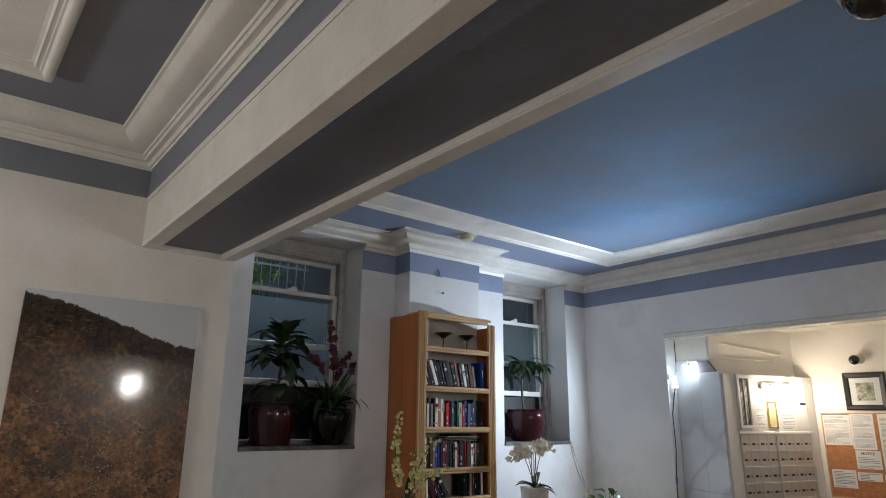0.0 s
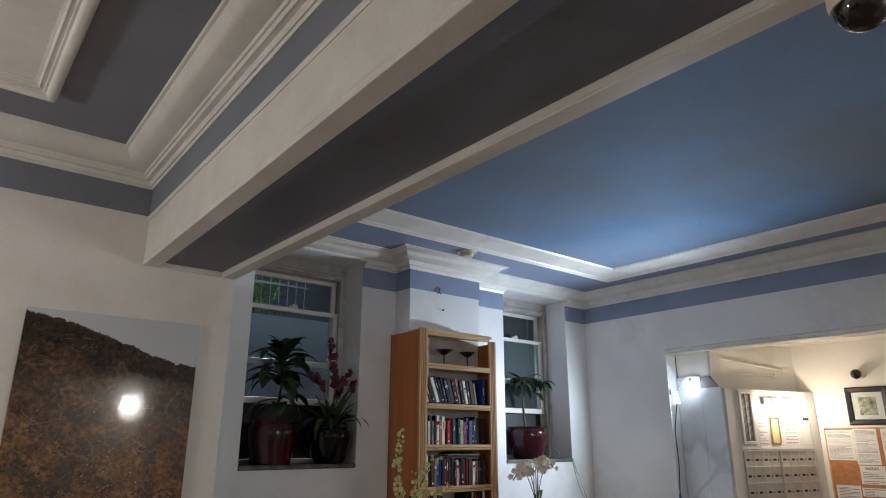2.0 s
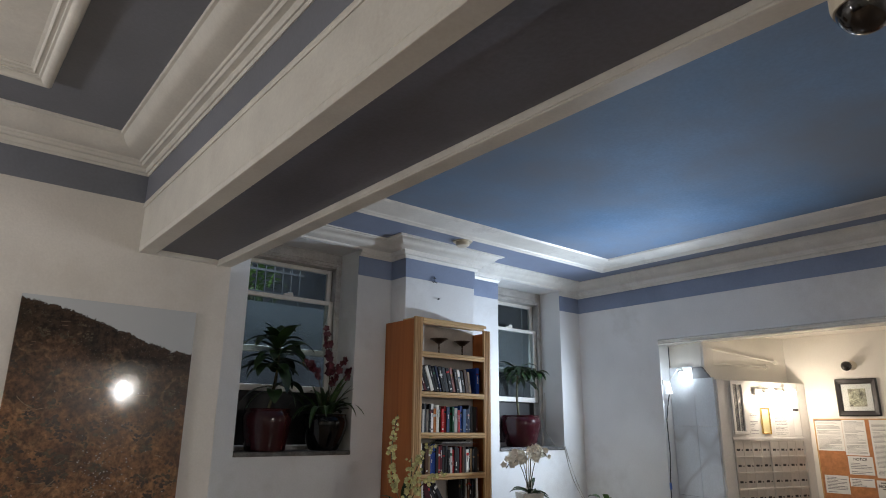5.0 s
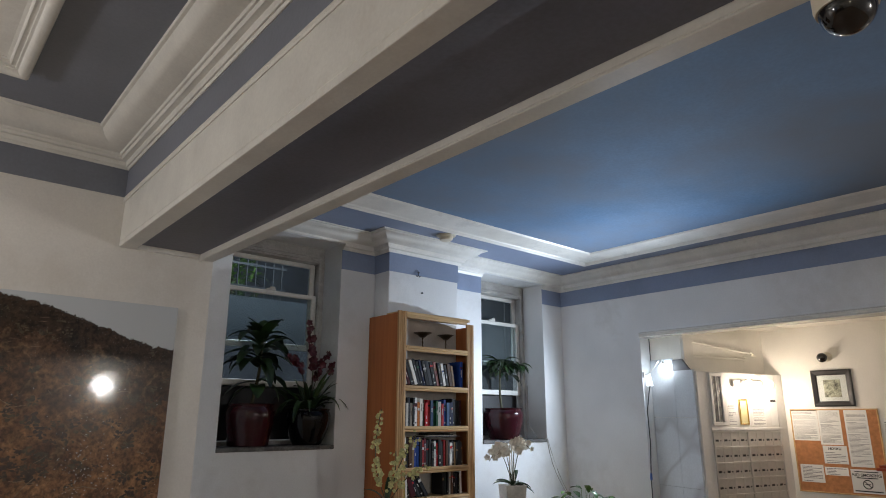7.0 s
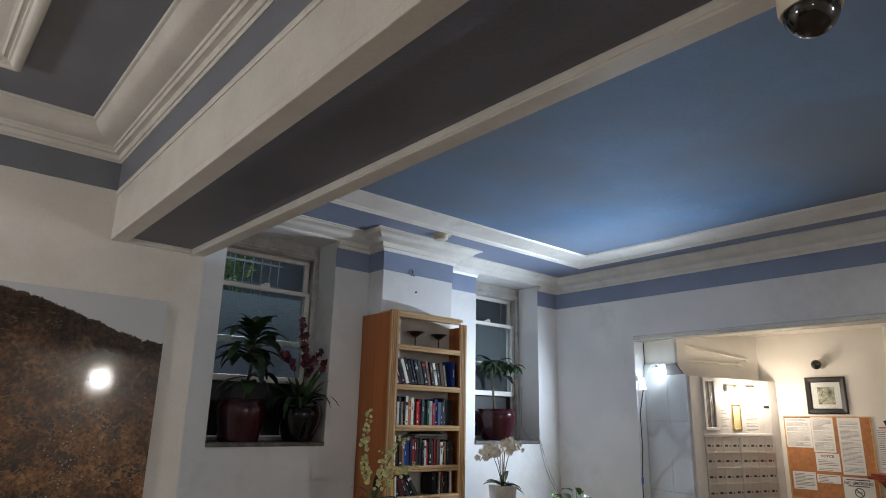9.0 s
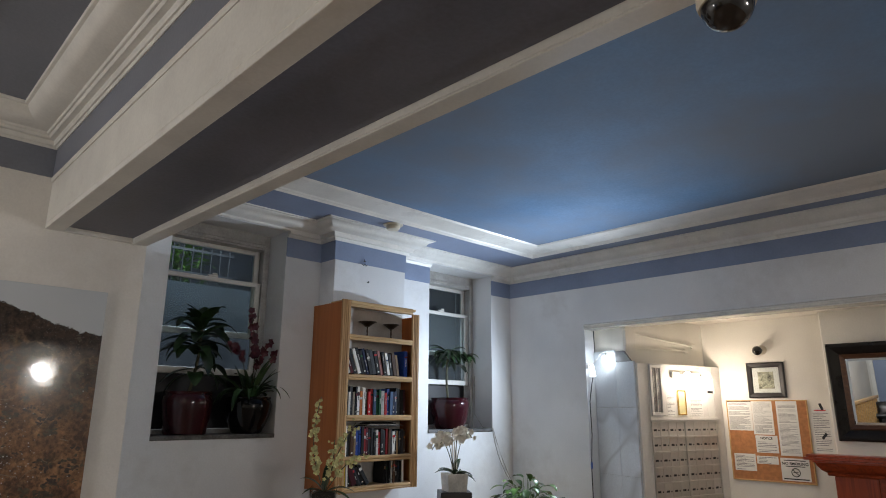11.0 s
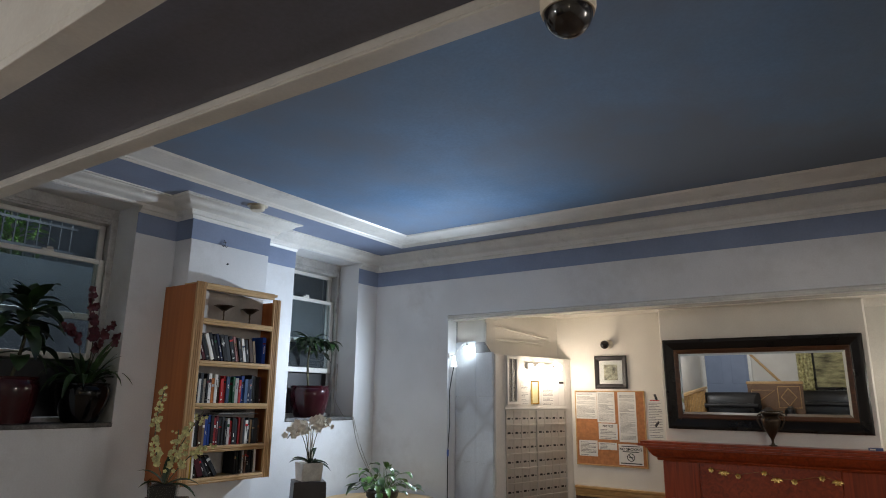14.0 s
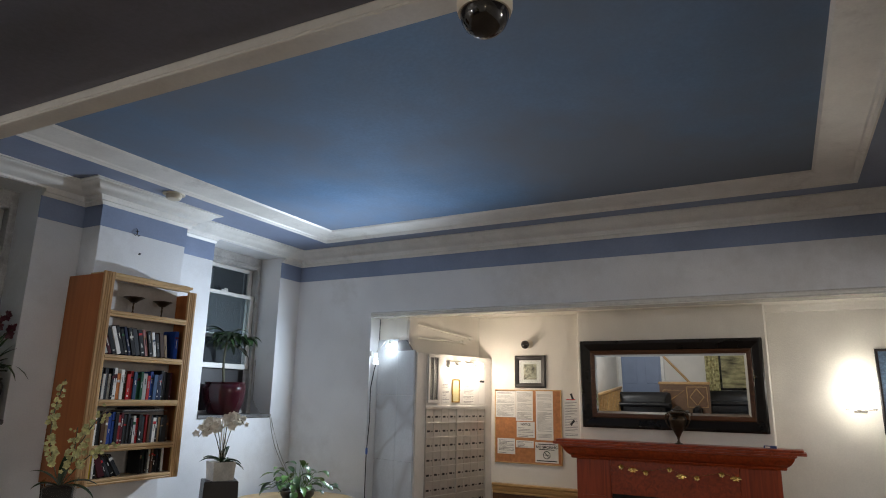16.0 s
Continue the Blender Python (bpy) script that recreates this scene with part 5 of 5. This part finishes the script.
part("ball", lathe(bmesh.new(), [(0, -0.045)] + [(0.045 * math.cos(a), 0.045 * math.sin(a)) for a in [-1.3 + i * 0.26 for i in range(11)]] + [(0, 0.045)], 24), DOMEM, s, at=pose(-0.02, -0.075, -0.01, 90, 0, 0), smooth=True)
bm = bmesh.new()
sweep(bm, [(XF, 2.685), (XF, 1.70)], [(0, 0.70), (0.02, 0.70), (0.024, 0.712), (0.016, 0.72), (0.03, 0.735), (0.034, 0.76), (0.024, 0.765), (0.045, 0.785), (0.045, 0.80), (0, 0.803)])
setting("chair_rail", bm, PINE, "varnished pine chair rail with stepped mouldings", "trim")
setting("wainscot", boxes((XF - 0.012, XF - 0.0005, 1.70, 2.69, 0, 0.699)), DARKW, "dark wooden wainscot under the rail", "wall")

# ---- fireplace; local x to the right of one who faces it ----
f = thing("fireplace_mantel", "red mahogany mantelpiece with moulded shelf", "mantelpiece", east(0.837, 0, 6.546))
HS = 1.073
prof = [(0.0, 1.12), (0.012, 1.12), (0.02, 1.135), (0.016, 1.142), (0.05, 1.165), (0.075, 1.20), (0.085, 1.225), (0.10, 1.232), (0.10, 1.245), (0.06, 1.245)]
bm = bmesh.new()
sweep(bm, [(0.90, 0.0), (0.90, -0.108), (-0.90, -0.108), (-0.90, 0.0)][::-1], [(o * 1.0, z) for o, z in prof] + [prof[0]])
part("cornice_moulding", bm, MAHOG, f)
part("shelf", boxes((-HS, HS, -0.205, -0.001, 1.246, 1.270), (-HS + 0.02, HS - 0.02, -0.19, -0.001, 1.2705, 1.292), bev=0.004), MAHOG, f)
for s in (-1, 1):
    part("pilaster", boxes(*[(min(s * 0.55, s * 0.872), max(s * 0.55, s * 0.872), -0.108, -0.001, 0.0, 1.119)], bev=0.006), MAHOGZ, f)
    part("pilaster_panel", boxes(*[(min(s * 0.60, s * 0.82), max(s * 0.60, s * 0.82), -0.116, -0.1085, 0.15, 0.80)], bev=0.006), MAHOGZ, f)
part("frieze", boxes((-0.549, 0.549, -0.098, -0.001, 0.82, 1.119), bev=0.003), MAHOG, f)
part("surround", boxes((-0.549, -0.40, -0.06, -0.001, 0, 0.819), (0.40, 0.549, -0.06, -0.001, 0, 0.819), (-0.399, 0.399, -0.06, -0.001, 0.66, 0.819)), BLACK, f, "black stone slips")
part("firebox", boxes((-0.399, 0.399, -0.012, -0.001, 0, 0.659)), EBONY, f)

g = thing("brass_garland", "string of brass bees and flowers hung on the mantel", "garland", east(0.837, 0, 6.546))
CH = [(1.283, 1.066, 0), (1.179, 1.045, 1), (1.063, 1.028, 0), (0.853, 1.068, 0), (0.761, 1.017, 1), (0.629, 1.013, 0), (0.425, 1.056, 0), (0.316, 1.03, 1)]
part("string", tube(bmesh.new(), [(0.837 - y, -0.1175, z + 0.012) for y, z, _ in CH], 0.0018, 5), GOLD, g)


def bee(bm, at):
    lathe(bm, [(0, -0.03), (0.008, -0.022), (0.011, -0.008), (0.009, 0.006), (0.006, 0.012), (0.009, 0.02), (0, 0.028)], 10, at)
    for s in (-1, 1):
        leaf(bm, (at[0], at[1], at[2] + 0.01), (s, -0.1, -0.1), 0.05, 0.024, 0.5, 0.1, 4, up=(0, -1, 0))
        leaf(bm, (at[0], at[1], at[2]), (s, -0.1, -0.7), 0.032, 0.018, 0.3, 0.1, 4, up=(0, -1, 0))


for y, z, k in CH:
    bm = bmesh.new()
    at = (0.837 - y, -0.128, z)
    if k:
        bee(bm, at)
        part("bee_charm", bm, GOLD, g, smooth=True)
    else:
        blossom(bm, at, 0.026, (0, -1, 0), 6)
        lathe(bm, [(0, -0.006), (0.006, 0), (0, 0.006)], 8, (at[0], at[1] - 0.006, at[2]))
        part("flower_charm", bm, GOLD, g, smooth=True)

m = thing("wall_mirror", "wide mirror in a black lacquered and brown frame", "mirror", east(0.838, 1.408, 6.545) @ pose(0, 0, 0, 2.6, 0, 0))
part("outer_frame", wall_frame(1.635, 0.827, [(0, 0), (0, 0.034), (0.012, 0.046), (0.03, 0.048), (0.085, 0.030), (0.095, 0.022), (0.095, 0)]), BLACK, m, "black lacquered outer frame")
bm = wall_frame(1.445, 0.637, [(0, 0), (0, 0.022), (0.008, 0.026), (0.034, 0.018), (0.04, 0.010), (0.04, 0)])
part("inner_frame", bm, DARKW, m, "brown wooden inner frame", at=(0, 0, 0.095))
part("mirror_glass", boxes((-0.662, 0.662, -0.009, -0.004, 0.156, 0.671)), MIRROR, m, "silvered glass")
part("bevel", wall_frame(1.372, 0.563, [(0, 0.004), (0, 0.0065), (0.024, 0.0095), (0.024, 0.004)]), MIRROR, m, "bevelled glass edge", at=(0, 0, 0.132))

u = thing("trophy_urn", "dark bronze two-handled urn on the mantel", "urn", east(0.765, 1.292, 6.44))
part("body", lathe(bmesh.new(), [(0, 0), (0.035, 0), (0.036, 0.006), (0.016, 0.014), (0.009, 0.03), (0.012, 0.055), (0.03, 0.09), (0.062, 0.15), (0.078, 0.205), (0.078, 0.225), (0.066, 0.24), (0.058, 0.25), (0.07, 0.268), (0.084, 0.275), (0.084, 0.28), (0.07, 0.28), (0.055, 0.255), (0.065, 0.21), (0, 0.12)], 32), BRONZE, u, smooth=True)
for s in (-1, 1):
    part("handle", tube(bmesh.new(), [(s * 0.05, 0, 0.13), (s * 0.085, 0, 0.16), (s * 0.106, 0, 0.21), (s * 0.10, 0, 0.255), (s * 0.075, 0, 0.268)], 0.006, 8), BRONZE, u, smooth=True)
r = thing("tape_box", "small blue box on the end of the mantel", "box", east(0.03, 1.292, 6.45))
part("carton", boxes((-0.05, 0.05, -0.02, 0.02, 0, 0.022), bev=0.002), mat("blue_card", (0.04, 0.07, 0.2), 0.5), r)
part("label", boxes((-0.04, 0.0, -0.0212, -0.0202, 0.004, 0.016)), PAPER, r)

# sconces: an open glass shade on a bracket; the wall lies at local y = 0
def sconce(at, shade, label, k=1.0):
    s = thing("wall_sconce", label, "wall lamp", at, "wall sconces")
    part("back_plate", boxes((-0.05, 0.05, -0.014, -0.0005, -0.16, 0.02), bev=0.004), CHROME, s)
    part("bracket", tube(bmesh.new(), [(0, -0.012, -0.10), (0, -0.06, -0.14), (0, -0.10, -0.13)], 0.008, 8), CHROME, s)
    part("cross_bar", tube(bmesh.new(), [(-0.11, -0.10, -0.13), (0.11, -0.10, -0.13)], 0.007, 8), CHROME, s)
    prof = [(0.05, -0.125), (0.085, -0.09), (0.095, 0.0), (0.085, 0.09), (0.06, 0.13), (0.055, 0.13), (0.08, 0.088), (0.089, 0.0), (0.08, -0.088), (0.045, -0.12)]
    part("shade", lathe(bmesh.new(), [(r * k, z * k) for r, z in prof], 28, (0, -0.02 - 0.09 * k, 0.0)), shade, s, "glowing white glass shade", smooth=True)
    return s


sconce(east(-0.67, 1.76, 6.66), SHADEG, "lit wall lamp with a white glass shade")
sconce(pose(2.46, YS, 2.12, 0, 0, 180), LOUNGEG, "lit wall lamp on the cream back wall", 1.5)
f = thing("blue_picture", "dark framed picture with a blue print", "picture", east(-1.13, 1.43, 6.66))
part("frame", wall_frame(0.62, 0.70, [(0, 0), (0, 0.02), (0.008, 0.025), (0.022, 0.02), (0.022, 0)]), EBONY, f)
part("print", boxes((-0.289, 0.289, -0.012, -0.004, 0.021, 0.679)), mat("blue_print", (0.12, 0.20, 0.32), 0.4, vary=0.3, scale=7), f)

# ---- the far end of the lobby, seen in the mirror ----
def west(y, z, x=XW):
    return pose(x, y, z, 0, 0, 90)


d = tagged(thing("door_1", "tall grey blue panelled door at the far end", "door", west(3.15, 0)), kind="structure")
part("leaf_panel", boxes((-0.5, 0.5, -0.045, -0.001, 0.01, 2.3), bev=0.003), BAND, d)
for x in (-0.28, 0.28):
    part("raised_panel", boxes((x - 0.17, x + 0.17, -0.055, -0.0455, 1.1, 2.15), bev=0.006), BAND, d)
part("door_casing", boxes((-0.58, -0.502, -0.06, -0.001, 0, 2.38), (0.502, 0.58, -0.06, -0.001, 0, 2.38), (-0.5, 0.5, -0.06, -0.001, 2.302, 2.38), bev=0.004), TRIM, d)
s = thing("stair_parapet", "panelled wooden stair parapet with diamond mouldings", "stair", west(2.05, 0, XW + 0.55))
part("body", boxes((-0.58, 0.58, -0.04, 0.04, 0, 1.12)), wood("brown_parapet_wood", (0.12, 0.06, 0.03), (0.22, 0.12, 0.06), 0.4, "y"), s)
part("cap_rail", boxes((-0.6, 0.6, -0.06, 0.06, 1.121, 1.18), bev=0.01), PINE, s)
for pts in ([(0.5, 0.98), (0.5, 0.62), (0.0, 0.98), (0.5, 0.98)], [(-0.28, 1.02), (-0.44, 0.82), (-0.28, 0.62), (-0.12, 0.82), (-0.28, 1.02)], [(-0.06, 1.06), (-0.52, 1.06), (-0.52, 0.58), (-0.06, 0.58), (-0.06, 1.06)]):
    part("moulding", tube(bmesh.new(), [(a, -0.045, b) for a, b in pts], 0.012, 6), PINE, s)
tagged(part("handrail", tube(bmesh.new(), [(XW + 0.05, 1.9, 1.05), (XW + 0.05, 2.75, 2.0)], 0.03, 10), PINE), "slanting wooden handrail on the far wall", "handrail")


def sofa(at, w, label):
    s = thing("sofa", label, "sofa", at, "sofas")
    part("seat", boxes((-w / 2, w / 2, -0.85, -0.2, 0.12, 0.44), bev=0.05), LEATHER, s)
    arc = [(w * 0.5 * math.sin(a), -0.20 + 0.16 * math.cos(a * 1.1)) for a in [-1.35 + 0.15 * i for i in range(19)]]
    part("backrest", sweep(bmesh.new(), arc, [(0.02, 0.441), (0.20, 0.441), (0.21, 0.60), (0.17, 0.82), (0.12, 0.92), (0.06, 0.95), (0.01, 0.92), (0.0, 0.80), (0.02, 0.441)]), LEATHER, s, smooth=True)
    part("back_roll", tube(bmesh.new(), [(x, y - 0.22, 0.66) for x, y in arc], 0.055, 10), LEATHER, s, smooth=True)
    for k in (-1, 1):
        part("armrest", boxes((min(k * (w / 2 + 0.01), k * (w / 2 + 0.2)), max(k * (w / 2 + 0.01), k * (w / 2 + 0.2)), -0.86, -0.02, 0.08, 0.62), bev=0.06), LEATHER, s)
    for a in (-1, 1):
        for b in (-0.8, -0.08):
            part("foot", boxes((a * w * 0.45 - 0.03, a * w * 0.45 + 0.03, b - 0.03, b + 0.03, 0, 0.119)), EBONY, s)


sofa(west(2.95, 0, XW + 0.75), 1.3, "black leather sofa with rounded back before a door")
sofa(west(1.0, 0, XW + 0.1), 1.3, "black leather sofa under a gilt picture")
f = thing("gilt_picture", "large picture of yellow fields in a black frame", "picture", west(0.85, 0.95))
part("frame", wall_frame(0.85, 1.0, [(0, 0), (0, 0.03), (0.02, 0.04), (0.05, 0.03), (0.06, 0)]), BLACK, f)
part("print", boxes((-0.366, 0.366, -0.012, -0.003, 0.059, 0.941)), mat("yellow_fields_print", (0.35, 0.27, 0.06), 0.4, vary=0.4, scale=2.5, stretch=(1, 1, 4), tint=(0.55, 0.5, 0.25)), f)
cu = thing("gold_curtain", "gold patterned curtain hanging beside the picture", "curtain", west(1.42, 0.02))
bm = bmesh.new()
sweep(bm, [(-0.16 + i * 0.02, -0.06 + 0.022 * math.sin(i * 1.7)) for i in range(17)], [(0, 0.0), (0.006, 0.0), (0.006, 2.4), (0, 2.4)])
part("cloth", bm, mat("gold_damask", (0.55, 0.46, 0.14), 0.6, vary=0.3, scale=16, tint=(0.72, 0.66, 0.36)), cu)
part("rod", tube(bmesh.new(), [(-0.2, -0.05, 2.42), (0.2, -0.05, 2.42)], 0.012, 8), GOLD, cu)
b = thing("balustrade", "pale wooden balustrade beside the cream wall", "balustrade", (-2.6, YP - 0.25, 0))
part("rail", boxes((-1.2, 1.2, -0.035, 0.035, 1.02, 1.08), bev=0.008), PINE, b)
part("base_rail", boxes((-1.2, 1.2, -0.03, 0.03, 0.0, 0.08), bev=0.004), PINE, b)
for i in range(16):
    part("baluster", boxes((-1.15 + i * 0.15, -1.115 + i * 0.15, -0.016, 0.016, 0.081, 1.019)), PINE, b)
